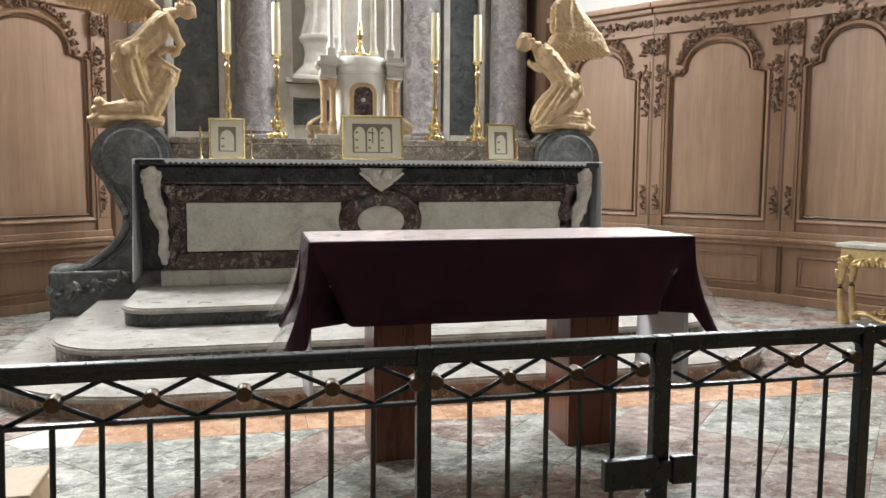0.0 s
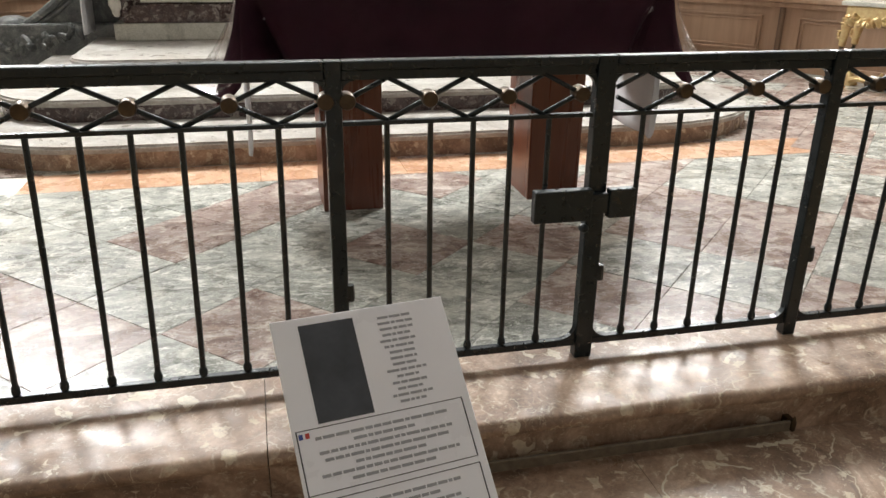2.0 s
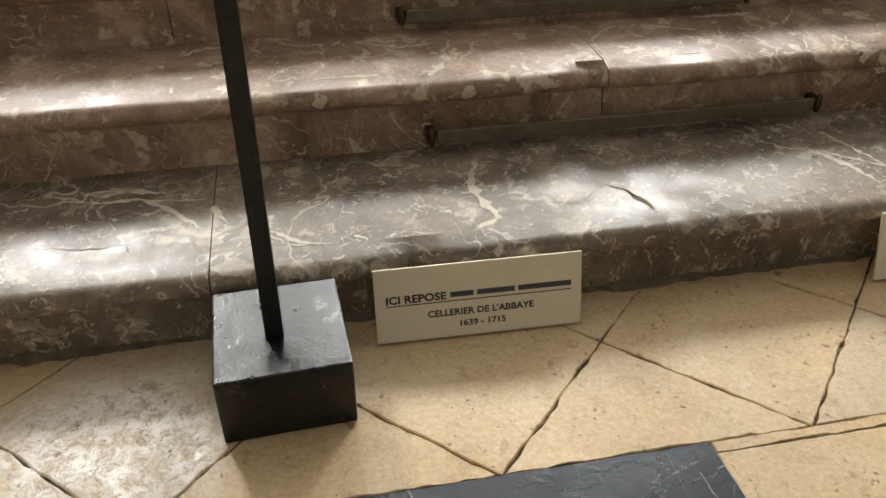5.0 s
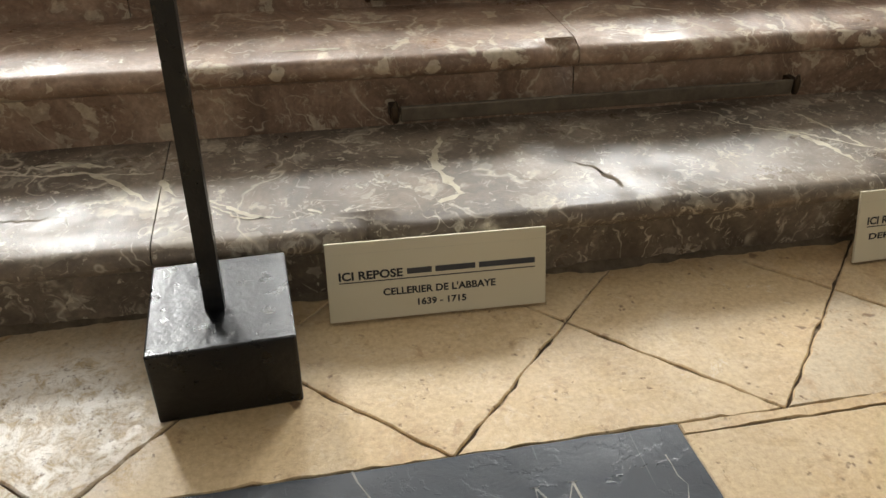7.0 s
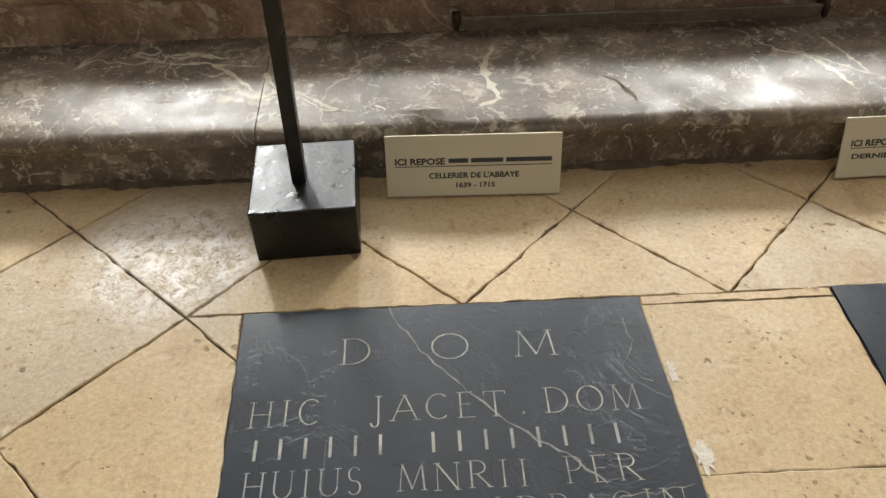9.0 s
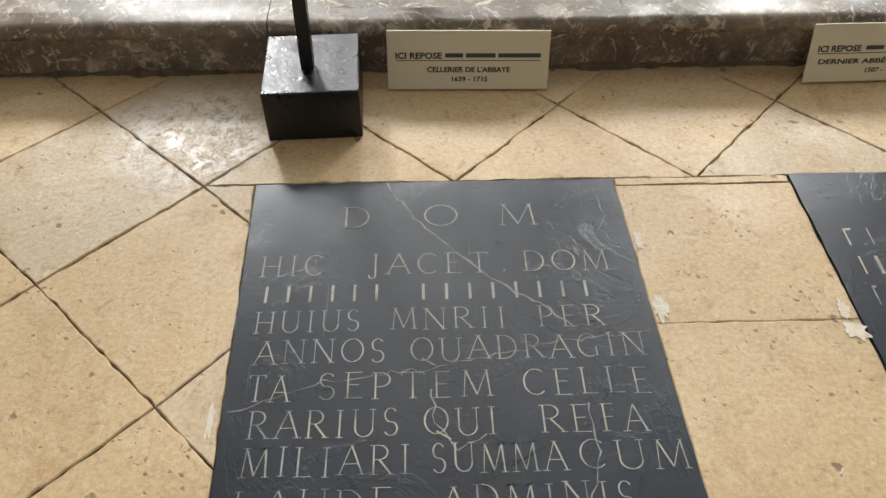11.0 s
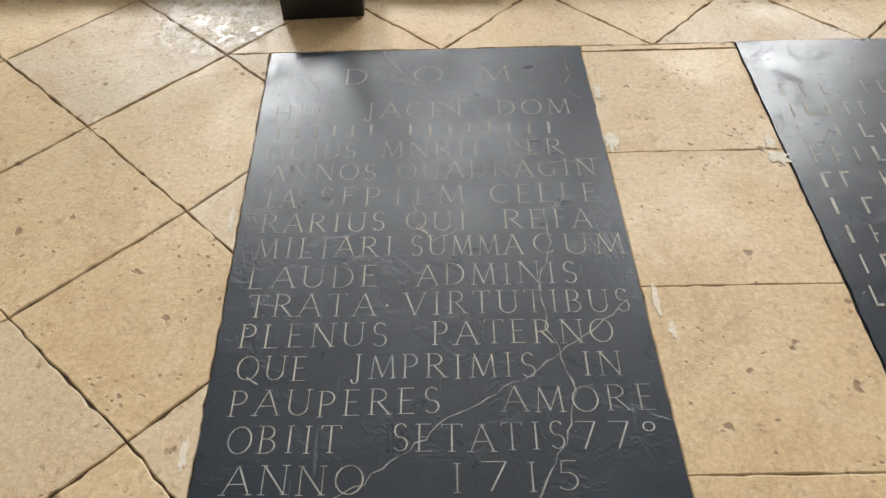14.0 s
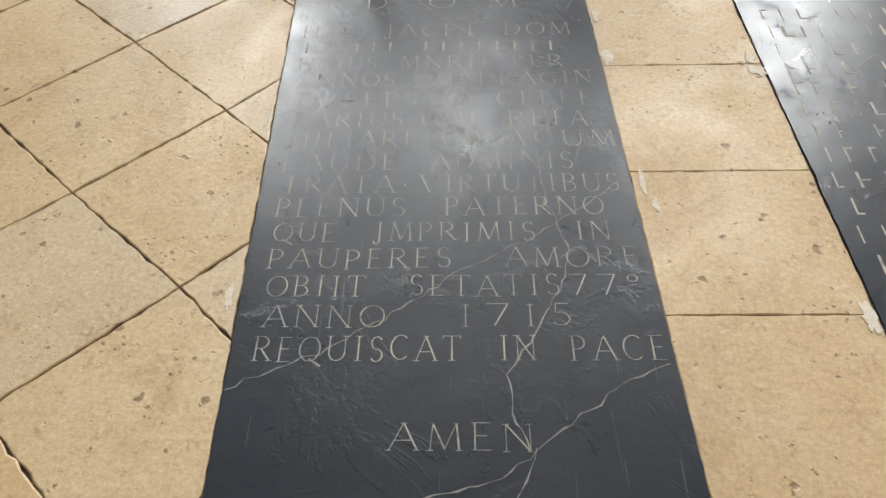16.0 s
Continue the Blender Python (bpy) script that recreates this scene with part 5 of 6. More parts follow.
part("door_frame", arched(0.105, 2.772, TYY - 0.284, 0.011), M_GILT, tab, "gilt arched door frame")
door_ = part("door", arched(0.090, 2.757, TYY - 0.292, 0.007), M_DARKRED, tab, "dark brown arched door")
bm = B()
for i in range(14):
    a = 2 * math.pi * i / 14
    r = 0.075 if i % 2 else 0.055
    tube(bm, [(TX + 0.02 * math.cos(a), TYY - 0.294, 2.63 + 0.02 * math.sin(a)), (TX + r * math.cos(a), TYY - 0.294, 2.63 + r * math.sin(a))], [0.008, 0.003], 6)
part("emblem", bm, M_BRASS, door_, "dull brass rays")
bm = B(); blob(bm, (TX, TYY - 0.297, 2.63), (0.022, 0.008, 0.022)); part("emblem", bm, M_WHITE, door_)
for sx in (-1, 1):
    for o, yy, hh in ((0.285, -0.16, 0.54), (0.36, -0.02, 0.54)):
        bm = B(); lathe(bm, [(0.045, 0), (0.045, 0.05), (0.036, 0.055), (0.036, 0.11), (0.045, 0.12), (0.032, 0.14), (0.03, 0.16), (0.028, 0.43), (0.034, 0.44), (0.026, 0.45), (0.034, 0.48), (0.046, 0.52), (0.046, hh)], TX + sx * o, TYY + yy, 2.30, 18); part("column", bm, M_STONE, tab, "tan marble column")
    bm = B()
    for c, d, z0_, z1_ in ((0.325, 0.085, 2.842, 2.872), (0.325, 0.075, 2.872, 2.945), (0.33, 0.09, 2.945, 2.965), (0.335, 0.105, 2.965, 3.0), (0.325, 0.08, 3.0, 3.06)):
        box(bm, TX + sx * c - d, TX + sx * c + d, TYY - 0.12 - d, TYY + 0.1, z0_, z1_, 0.005)
    part("entablature", bm, M_PALESTONE, tab)
    for o, yy in ((0.16, 0.12), (0.29, -0.12)):
        bm = B(); box(bm, TX + sx * o - 0.042, TX + sx * o + 0.042, TYY + yy - 0.042, TYY + yy + 0.042, 3.061, 3.13, 0.006)
        lathe(bm, [(0.05, 0.07), (0.05, 0.085), (0.04, 0.09), (0.042, 0.11), (0.033, 0.13), (0.03, 0.15), (0.027, 0.9), (0.045, 0.95), (0.05, 1.0)], TX + sx * o, TYY + yy, 3.061, 16); part("canopy_column", bm, M_PALESTONE, tab)
bm = B(); lathe(bm, [(0.33, 0), (0.36, 0.05), (0.36, 0.12), (0.30, 0.2), (0.15, 0.4), (0.02, 0.5)], TX, TYY, 4.062, 30); part("canopy", bm, M_PALESTONE, tab)
cross = thing("altar_cross", "gilt brass standing cross on the tabernacle", "cross")
bm = B(); lathe(bm, [(0.09, 0), (0.08, 0.025), (0.055, 0.05), (0.05, 0.075), (0.026, 0.12), (0.034, 0.14), (0.016, 0.17), (0.03, 0.21), (0.03, 0.24), (0.014, 0.27), (0.022, 0.32), (0.010, 0.36), (0.010, 0.95)], TX, TYY - 0.05, 3.061, 18); part("stem", bm, M_GOLD, cross)
bm = B(); box(bm, TX - 0.15, TX + 0.15, TYY - 0.062, TYY - 0.038, 3.80, 3.83, 0.004); part("arm", bm, M_GOLD, cross)
bm = B()
for i in range(6):
    a = math.pi * 2 * i / 6
    blob(bm, (TX + 0.08 * math.cos(a), TYY - 0.05 + 0.08 * math.sin(a), 3.085), (0.025, 0.025, 0.024), seg=8)
part("foot", bm, M_GOLD, cross)
for sx in (-1, 1):
    sc = thing("scroll_bracket", "small stone scroll beside the tabernacle", "scroll", "scrolls beside the tabernacle")
    bm = B()
    tube(bm, [(TX + sx * (0.45 + (0.012 + 0.052 * t) * math.cos(1.2 + 11 * t)), TYY - 0.08, 2.325 + (0.012 + 0.052 * t) * math.sin(1.2 + 11 * t)) for t in np.linspace(0, 1, 26)], [0.014 + 0.012 * i / 25 for i in range(26)], 8)
    tube(bm, [(TX + sx * (0.505 - 0.085 * t + 0.03 * math.sin(t * 5)), TYY - 0.08, 2.35 + 0.15 * t) for t in np.linspace(0, 1, 12)], [0.026 - 0.0016 * i for i in range(12)], 8)
    part("scroll", bm, M_STONE, sc, smooth=True)

# ---- retable at the back ----
RB = 9.85
ret = thing("retable", "tall stone retable with dark marble panels and a niche", "retable")
bm = B(); box(bm, CX - 2.75, CX + 2.75, RB + 0.25, RB + 0.6, U, 8.5); part("back_wall", bm, M_PALESTONE, ret)
bm = B(); box(bm, CX - 2.75, CX + 2.75, RB - 0.35, RB + 0.24, U, 2.30, 0.02); part("base", bm, M_PALESTONE, ret)
for x0, x1 in ((-1.32, -0.78), (2.30, 2.70)):
    bm = B(); box(bm, x0, x1, RB + 0.16, RB + 0.245, 2.45, 6.0, 0.01); part("dark_panel", bm, M_DARKPANEL, ret, "dark green marble panel")
    for a, b in ((x0 - 0.10, x0 - 0.005), (x1 + 0.005, x1 + 0.10)):
        bm = B(); box(bm, a, b, RB + 0.08, RB + 0.245, 2.33, 6.1, 0.015); part("panel_frame", bm, M_PALESTONE, ret)
    bm = B(); box(bm, x0, x1, RB + 0.08, RB + 0.245, 2.33, 2.44, 0.01); part("panel_frame", bm, M_PALESTONE, ret)
for x in (-0.31, 1.88, -1.75, 3.1):
    bm = B(); lathe(bm, [(0.34, 0), (0.34, 0.08), (0.30, 0.10), (0.31, 0.14), (0.27, 0.18), (0.255, 0.22), (0.25, 1.5), (0.22, 4.2)], x, RB - 0.02, 2.305, 28); part("column", bm, M_COLUMN, ret, "rose-grey marble column")
bm = B(); box(bm, CX - 0.72, CX + 0.62, RB - 0.06, RB + 0.245, 3.09, 3.15, 0.015); box(bm, CX - 0.69, CX + 0.6, RB + 0.03, RB + 0.245, 2.90, 3.08, 0.01); part("niche_sill", bm, M_PALESTONE, ret)
bm = B(); box(bm, CX - 0.67, CX + 0.0, RB + 0.2, RB + 0.246, 2.56, 2.88, 0.006); part("dark_panel", bm, M_DARKPANEL, ret)
for sx in (-1, 1):
    bm = B(); box(bm, CX + sx * 0.72 - 0.1, CX + sx * 0.72 + 0.1, RB + 0.05, RB + 0.245, 2.31, 6.0, 0.015); part("niche_jamb", bm, M_PALESTONE, ret)
SX = CX - 0.24
bm = B(); lathe(bm, [(0.36, 0), (0.36, 0.05), (0.33, 0.08), (0.25, 0.16), (0.225, 0.3), (0.25, 0.42), (0.30, 0.47), (0.30, 0.52), (0.1, 0.53)], SX, RB - 0.05, 3.155, 28)
drape(bm, [(SX + 0.02 * math.sin(i), RB - 0.05, 3.68 + 0.17 * i) for i in range(9)], [0.27, 0.24, 0.22, 0.23, 0.25, 0.26, 0.24, 0.18, 0.1], 13, 0.3, 0.85, 1.0)
tagged(fused(part("statue", bm, M_PALESTONE, None, smooth=True), 0.016), "pale draped stone statue on a pedestal in the niche", "statue")
bm = B(); box(bm, SX - 0.40, SX + 0.62, RB - 0.42, RB - 0.064, 3.09, 3.15, 0.015); part("statue_base", bm, M_PALESTONE, ret)

# ---- gilt console table by the panelling ----
con = thing("console_table", "gilded carved console table with a pale marble top", "console table")
cm = pose(5.43, 5.42, 0, 0, 0, -63)
def cput(nm, bm, mt, lab=""):
    bm.transform(cm); return part(nm, bm, mt, con, lab)
bm = B(); box(bm, -0.42, 0.42, -0.19, 0.19, 1.245, 1.285, 0.008); cput("top", bm, M_WHITE, "pale marble top")
bm = B(); box(bm, -0.38, 0.38, -0.16, 0.16, 1.13, 1.244, 0.01); cput("apron", bm, M_GILT)
bm = B(); carved(bm, [((-0.36 + 0.04 * i, -0.17, 1.12 + 0.02 * math.sin(i)), 0) for i in range(19)], 0.06, seed=2); cput("apron_carving", bm, M_GILT)
for sx in (-1, 1):
    for yy in (-0.13, 0.13):
        bm = B()
        tube(bm, [(sx * (0.35 + 0.05 * math.sin(t * 3.1) - 0.09 * t + 0.07 * t * t), yy, 1.13 - (1.13 - U) * t) for t in np.linspace(0, 1, 14)], [0.05 - 0.022 * math.sin(i / 13 * 3) + 0.012 * (i in (0, 12, 13)) for i in range(14)], 10)
        carved(bm, [((sx * 0.39, yy, 1.08 - 0.05 * i), 0) for i in range(4)], 0.045, seed=6)
        blob(bm, (sx * 0.34, yy, U + 0.03), (0.05, 0.05, 0.03), seg=8)
        cput("leg", bm, M_GILT)

bm = B(); tube(bm, [(-0.3 + 0.05 * i, 0.0, U + 0.06 + 0.03 * math.sin(i * 0.8)) for i in range(13)], 0.03, 8); carved(bm, [((-0.1 + 0.05 * i, 0, U + 0.11), 0) for i in range(5)], 0.06, seed=8); cput("stretcher", bm, M_GILT)

# ---- pale wooden seat edge behind the railing ----
st = thing("wooden_bench", "pale wooden bench end behind the railing", "bench")
bm = B(); extrude_poly(bm, [(-1.66, 2.45, U), (-1.19, 2.45, U), (-1.16, 2.45, U + 0.12), (-1.19, 2.45, U + 0.195), (-1.66, 2.45, U + 0.195)], (0, 0.3, 0)); part("end_board", bm, M_PINE, st)
bm = B(); box(bm, -1.7, -1.165, 2.44, 2.76, U + 0.196, U + 0.22, 0.008); part("seat_board", bm, M_PINE, st)

# ---- information stand ----
stand = thing("information_stand", "black painted stand with a laminated information sheet", "information stand")
bm = B(); box(bm, 0.009, 0.241, 0.160, 0.405, 0.0, 0.142, 0.004)
bm.transform(Matrix.Translation((0.125, 0.27, 0)) @ pose(0, 0, 0, 0, 0, 2.5) @ Matrix.Translation((-0.125, -0.27, 0)))
part("base_block", bm, M_BLACKPAINT, stand)
SIGN = pose(0.134, 0.328, 0.901, 45.2, 0, 12.3) @ pose(0, 0, 0, 0, 0, -1.8)     # foot of the sheet, tilted back
bm = B(); extrude_poly(bm, [(0.102, 0.252, 0.140), (0.133, 0.252, 0.140), (0.133, 0.280, 0.140), (0.102, 0.280, 0.140)], (0.002, 0.070, 0.775)); part("pole", bm, M_BLACKPAINT, stand)
bm = B(); box(bm, -0.06, 0.01, 0.012, 0.12, -0.022, -0.0055, 0.003); bm.transform(SIGN); part("bracket", bm, M_BLACKPAINT, stand)
bm = B(); box(bm, -0.1455, 0.1455, 0, 0.397, -0.005, 0.0, 0.0012); bm.transform(SIGN); sheet = part("sheet", bm, M_PAPER, stand, "white laminated sheet with a photograph and text")
bar("photograph", -0.104, -0.015, 0.228, 0.156, SIGN, M_PHOTO, sheet)
rnd = random.Random(5)


def word_bars(x0, x1, y, h):
    """One line of small print: a bar for each word."""
    x = x0
    while x < x1 - 0.004:
        e = min(x1, x + rnd.uniform(0.006, 0.022))
        bar("text_line", x, e, y, h, SIGN, M_GREYINK, sheet)
        x = e + 0.0022


for i in range(15):
    w = rnd.uniform(0.018, 0.034)
    word_bars(0.054 - w, 0.054 + w, 0.374 - 0.0100 * i, 0.0040)
for y0, y1, rows_ in ((0.1275, 0.222, 7), (0.019, 0.117, 7)):
    for a, b, c, d in ((-0.1405, 0.132, y0, y0 + 0.0012), (-0.1405, 0.132, y1, y1 + 0.0012), (-0.1405, -0.1387, y0, y1), (0.1302, 0.132, y0, y1)):
        bar("box_line", a, b, c, d - c, SIGN, M_INK, sheet)
    for i in range(rows_):
        w = rnd.uniform(0.05, 0.112)
        word_bars(-0.004 - w, -0.004 + w, y1 - 0.017 - 0.0112 * i, 0.0046)
    bar("flag_mark", -0.137, -0.131, y1 - 0.012, 0.008, SIGN, M_BLUEINK, sheet)
    bar("flag_mark", -0.127, -0.121, y1 - 0.012, 0.008, SIGN, M_REDINK, sheet)


# ---- white name boards leaning at the first step ----
def placard(x, y, yaw, second, label):
    root = thing("placard", label, "placard", "white placards at the step")
    m = pose(x, y, 0.006, 74, 0, yaw)
    W, Hh = 0.42, 0.156
    bm = B(); box(bm, 0, W, 0, Hh, -0.006, 0, 0.0012); bm.transform(m); board = part("board", bm, M_CARD, root)
    bm = B(); box(bm, -0.002, W + 0.002, -0.004, 0.003, -0.008, 0.004, 0.001); box(bm, -0.002, W + 0.002, Hh - 0.022, Hh - 0.0205, 0.0002, 0.0012); bm.transform(m); part("holder", bm, M_PLASTIC, root, "clear plastic holder")
    text_mesh("writing", "ICI REPOSE", 0.022, 0.142 if not second else 0.137, 0.083, 0.0155, m, M_INK, board, 0.034)
    for xa, xb in ((0.150, 0.197), (0.204, 0.281), (0.288, 0.398)):
        bar("name_bar", xa, xb, 0.086, 0.011, m, M_INKBAR, board)
    bar("underline", 0.022, 0.398, 0.077, 0.0018, m, M_INK, board)
    if second:
        text_mesh("writing", "DERNIER ABBÉ RÉGULIER DU", 0.03, 0.39, 0.050, 0.0125, m, M_INK, board, 0.030)
        text_mesh("writing", "1507 - 1527", 0.163, 0.258, 0.025, 0.0125, m, M_INK, board, 0.030)
    else:
        text_mesh("writing", "CELLERIER DE L'ABBAYE", 0.103, 0.32, 0.047, 0.0135, m, M_INK, board, 0.030)
        text_mesh("writing", "1639 - 1715", 0.168, 0.262, 0.022, 0.0125, m, M_INK, board, 0.030)
    return root


placard(0.305, 0.352, -1.5, False, "white placard with black capitals leaning at the step")
placard(1.412, 0.352, 1.0, True, "white placard with black capitals for an abbot")


# ---- black grave slabs let into the floor ----
def crack(parent, pts, w, seed):
    rnd = random.Random(seed)
    bm = B()
    fine = []
    for (xa, ya), (xb, yb) in zip(pts, pts[1:]):
        k = max(2, int(math.hypot(xb - xa, yb - ya) / 0.018))
        for i in range(k):
            t = i / k
            fine.append((xa + (xb - xa) * t + rnd.gauss(0, 0.003), ya + (yb - ya) * t + rnd.gauss(0, 0.003)))
    fine.append(pts[-1])
    L, R = [], []
    for i, (x, y) in enumerate(fine):
        dx, dy = fine[min(i + 1, len(fine) - 1)][0] - fine[max(i - 1, 0)][0], fine[min(i + 1, len(fine) - 1)][1] - fine[max(i - 1, 0)][1]
        d = math.hypot(dx, dy) or 1
        ww = w * rnd.uniform(0.15, 1.25)
        L.append(bm.verts.new((x - dy / d * ww, y + dx / d * ww, 0.0012))); R.append(bm.verts.new((x + dy / d * ww, y - dx / d * ww, 0.0012)))
    for i in range(len(fine) - 1):
        bm.faces.new((L[i], R[i], R[i + 1], L[i + 1]))
    bmesh.ops.recalc_face_normals(bm, faces=bm.faces)
    return part("crack", bm, M_CRACK, parent, "pale filled crack")


SLAB_END = -2.12
slab = thing("grave_slab", "black slate grave slab with worn gilt capitals and pale cracks", "grave slab", "black grave slabs in the floor")
def slab_plate(parent, corners, seed):
    bm = B()
    rnd = random.Random(seed)
    ring = []
    for (xa, ya), (xb, yb) in zip(corners, corners[1:] + corners[:1]):
        k = int(math.hypot(xb - xa, yb - ya) / 0.03)
        for i in range(k):
            t = i / k
            j = 0.0 if i == 0 else rnd.gauss(0, 0.0008)
            ring.append((xa + (xb - xa) * t + j, ya + (yb - ya) * t + j, -0.05))
    extrude_poly(bm, ring, (0, 0, 0.0505))
    return part("plate", bm, M_SLATE, parent)


SLAB1 = [(0.002, -0.001), (0.841, -0.001), (0.906, SLAB_END), (0.061, SLAB_END)]
plate = slab_plate(slab, SLAB1, 4)
# Roman capitals cut with thick (K) and thin (T) strokes and arcs (O), in a unit box; first the letter's width
CAPS = {
    "A": ".9 T0,0,.5,1 K.5,1,1,0 T.2,.36,.8,.36", "B": ".7 K.12,0,.12,1 O.4,.76,.42,.24,-90,90 O.4,.26,.52,.26,-90,90 t.12,1,.4,1 t.12,.52,.4,.52 t.12,0,.4,0",
    "C": ".85 O.55,.5,.52,.5,48,312", "D": ".9 K.12,0,.12,1 O.35,.5,.6,.5,-90,90 t.12,1,.35,1 t.12,0,.35,0",
    "E": ".65 K.15,0,.15,1 t.15,1,.9,1 t.15,.52,.75,.52 t.15,0,.95,0", "F": ".62 K.15,0,.15,1 t.15,1,.92,1 t.15,.52,.75,.52",
    "G": ".9 O.5,.5,.5,.5,45,300 K.86,.05,.86,.42", "H": ".95 K.12,0,.12,1 K.88,0,.88,1 t.12,.5,.88,.5", "I": ".4 K.5,0,.5,1",
    "J": ".45 K.6,-.05,.6,1 O.3,-.05,.3,.16,180,360", "L": ".65 K.15,0,.15,1 t.15,0,.95,0", "M": "1.05 T.06,0,.14,1 K.14,1,.5,.05 T.5,.05,.86,1 K.86,1,.94,0",
    "N": ".95 T.1,0,.1,1 k.1,1,.9,0 T.9,0,.9,1", "O": ".95 O.5,.5,.5,.5,0,360", "P": ".65 K.12,0,.12,1 O.4,.73,.5,.27,-90,90 t.12,1,.4,1 t.12,.46,.4,.46",
    "Q": ".95 O.5,.5,.5,.5,0,360 k.5,.1,1.1,-.2", "R": ".8 K.12,0,.12,1 O.38,.75,.42,.25,-90,90 t.12,1,.38,1 t.12,.5,.38,.5 K.4,.5,.98,0",
    "S": ".6 O.5,.74,.4,.26,30,270 O.5,.24,.44,.25,-150,90", "T": ".8 K.5,0,.5,1 t.0,1,1,1 t0,1,0,.88 t1,1,1,.88", "U": ".9 K.1,.3,.1,1 T.9,.3,.9,1 O.5,.32,.4,.32,180,360",
    "V": ".9 K0,1,.5,0 T.5,0,1,1", "1": ".4 K.5,0,.5,1", "7": ".6 t0,1,.95,1 k.95,1,.35,0", "5": ".55 t.25,1,.85,1 t.25,1,.2,.58 O.42,.3,.42,.3,-140,110",
    "°": ".4 O.5,.82,.4,.17,0,360", "Æ": "1.2 T0,0,.5,1 K.55,0,.55,1 t.55,1,.95,1 t.55,.52,.85,.52 t.55,0,1,0 t.2,.36,.55,.36", ".": ".3 k.4,0,.6,.1", "·": ".3 k.4,.4,.6,.5",
}


def inscription(word, x0, x1, y, h, parent, seed):
    """One word of incised capitals on the slab."""
    rnd = random.Random(seed)
    bm = B()
    gap = 0.34
    total = sum(float(CAPS[c].split()[0]) for c in word) + gap * (len(word) - 1)
    u = (x1 - x0) / total
    cx = x0

    def stroke(ax, ay, bx, by, w):
        dx, dy = bx - ax, by - ay
        d = math.hypot(dx, dy) or 1
        nx, ny = -dy / d * w / 2, dx / d * w / 2
        w2 = rnd.uniform(0.75, 1.1)
        vs = [bm.verts.new((px, py, 0.0016)) for px, py in ((ax + nx, ay + ny), (bx + nx * w2, by + ny * w2), (bx - nx * w2, by - ny * w2), (ax - nx, ay - ny))]
        bm.faces.new(vs)
    thick, thin = 0.060 * h, 0.028 * h
    for c in word:
        items = CAPS[c].split()
        wd = float(items[0]) * u
        jy = y + rnd.gauss(0, 0.0012)
        for it in items[1:]:
            v = [float(q) for q in it[1:].split(",")]
            if it[0] == "O":
                k = 14
                pts = [(cx + (v[0] + v[2] * math.cos(radians(v[4] + (v[5] - v[4]) * i / k))) * wd, jy + (v[1] + v[3] * math.sin(radians(v[4] + (v[5] - v[4]) * i / k))) * h) for i in range(k + 1)]
                for i in range(k):
                    am = radians(v[4] + (v[5] - v[4]) * (i + 0.5) / k)
                    stroke(*pts[i], *pts[i + 1], thin + (thick - thin) * abs(math.cos(am)) ** 1.5)
            else:
                ax, ay, bx, by = cx + v[0] * wd, jy + v[1] * h, cx + v[2] * wd, jy + v[3] * h
                stroke(ax, ay, bx, by, thick if it[0] in "Kk" else thin)
                if it[0] in "KT":
                    for px, py, q in ((ax, ay, v[1]), (bx, by, v[3])):
                        if q in (0.0, 1.0):
                            stroke(px - 0.12 * h, py, px + 0.12 * h, py, thin * 0.8)
        cx += wd + gap * u
    return part("inscription", bm, M_LETTER, parent)


ROWS = [
    (-0.146, 0.064, [("D", 0.212, 0.272), ("O", 0.395, 0.468), ("M", 0.563, 0.645)]),
    (-0.282, 0.056, [("HIC", 0.046, 0.178), ("JACET", 0.275, 0.53), (".", 0.557, 0.566), ("DOM", 0.604, 0.785)]),
    (-0.427, 0.052, [("HUIUS", 0.052, 0.26), ("MNRII", 0.325, 0.555), ("PER", 0.622, 0.752)]),
    (-0.501, 0.054, [("ANNOS", 0.062, 0.312), ("QUADRAGIN", 0.364, 0.82)]),
    (-0.582, 0.056, [("TA", 0.06, 0.135), ("SEPTEM", 0.190, 0.515), ("CELLE", 0.575, 0.815)]),
    (-0.660, 0.055, [("RARIUS", 0.070, 0.340), ("QUI", 0.388, 0.520), ("RE", 0.600, 0.69), ("FA", 0.712, 0.79)]),
    (-0.733, 0.055, [("MILIARI", 0.068, 0.362), ("SUMMA", 0.400, 0.635), ("CUM", 0.66, 0.85)]),
    (-0.812, 0.055, [("LAUDE", 0.066, 0.332), ("ADMINIS", 0.415, 0.742)]),
    (-0.885, 0.055, [("TRATA", 0.075, 0.33), ("·", 0.352, 0.358), ("VIRTUTIBUS", 0.392, 0.838)]),
    (-0.957, 0.054, [("PLENUS", 0.072, 0.358), ("PATERNO", 0.448, 0.795)]),
    (-1.030, 0.052, [("QUE", 0.078, 0.21), ("JMPRIMIS", 0.295, 0.64), ("IN", 0.728, 0.80)]),
    (-1.104, 0.052, [("PAUPERES", 0.078, 0.46), ("AMORE", 0.575, 0.85)]),
    (-1.177, 0.052, [("OBIIT", 0.086, 0.285), ("SETATIS", 0.378, 0.68), ("77°", 0.70, 0.842)]),
    (-1.252, 0.052, [("ANNO", 0.092, 0.33), ("1715", 0.475, 0.70)]),
    (-1.330, 0.055, [("REQUISCAT", 0.084, 0.48), ("IN", 0.555, 0.622), ("PACE", 0.69, 0.868)]),
    (-1.512, 0.052, [("AMEN", 0.354, 0.606)]),
]
for yb, hh, words in ROWS:
    for s_, xa, xb in words:
        inscription(s_, xa, xb, yb, hh, plate, int(-yb * 1000) + int(xa * 100))
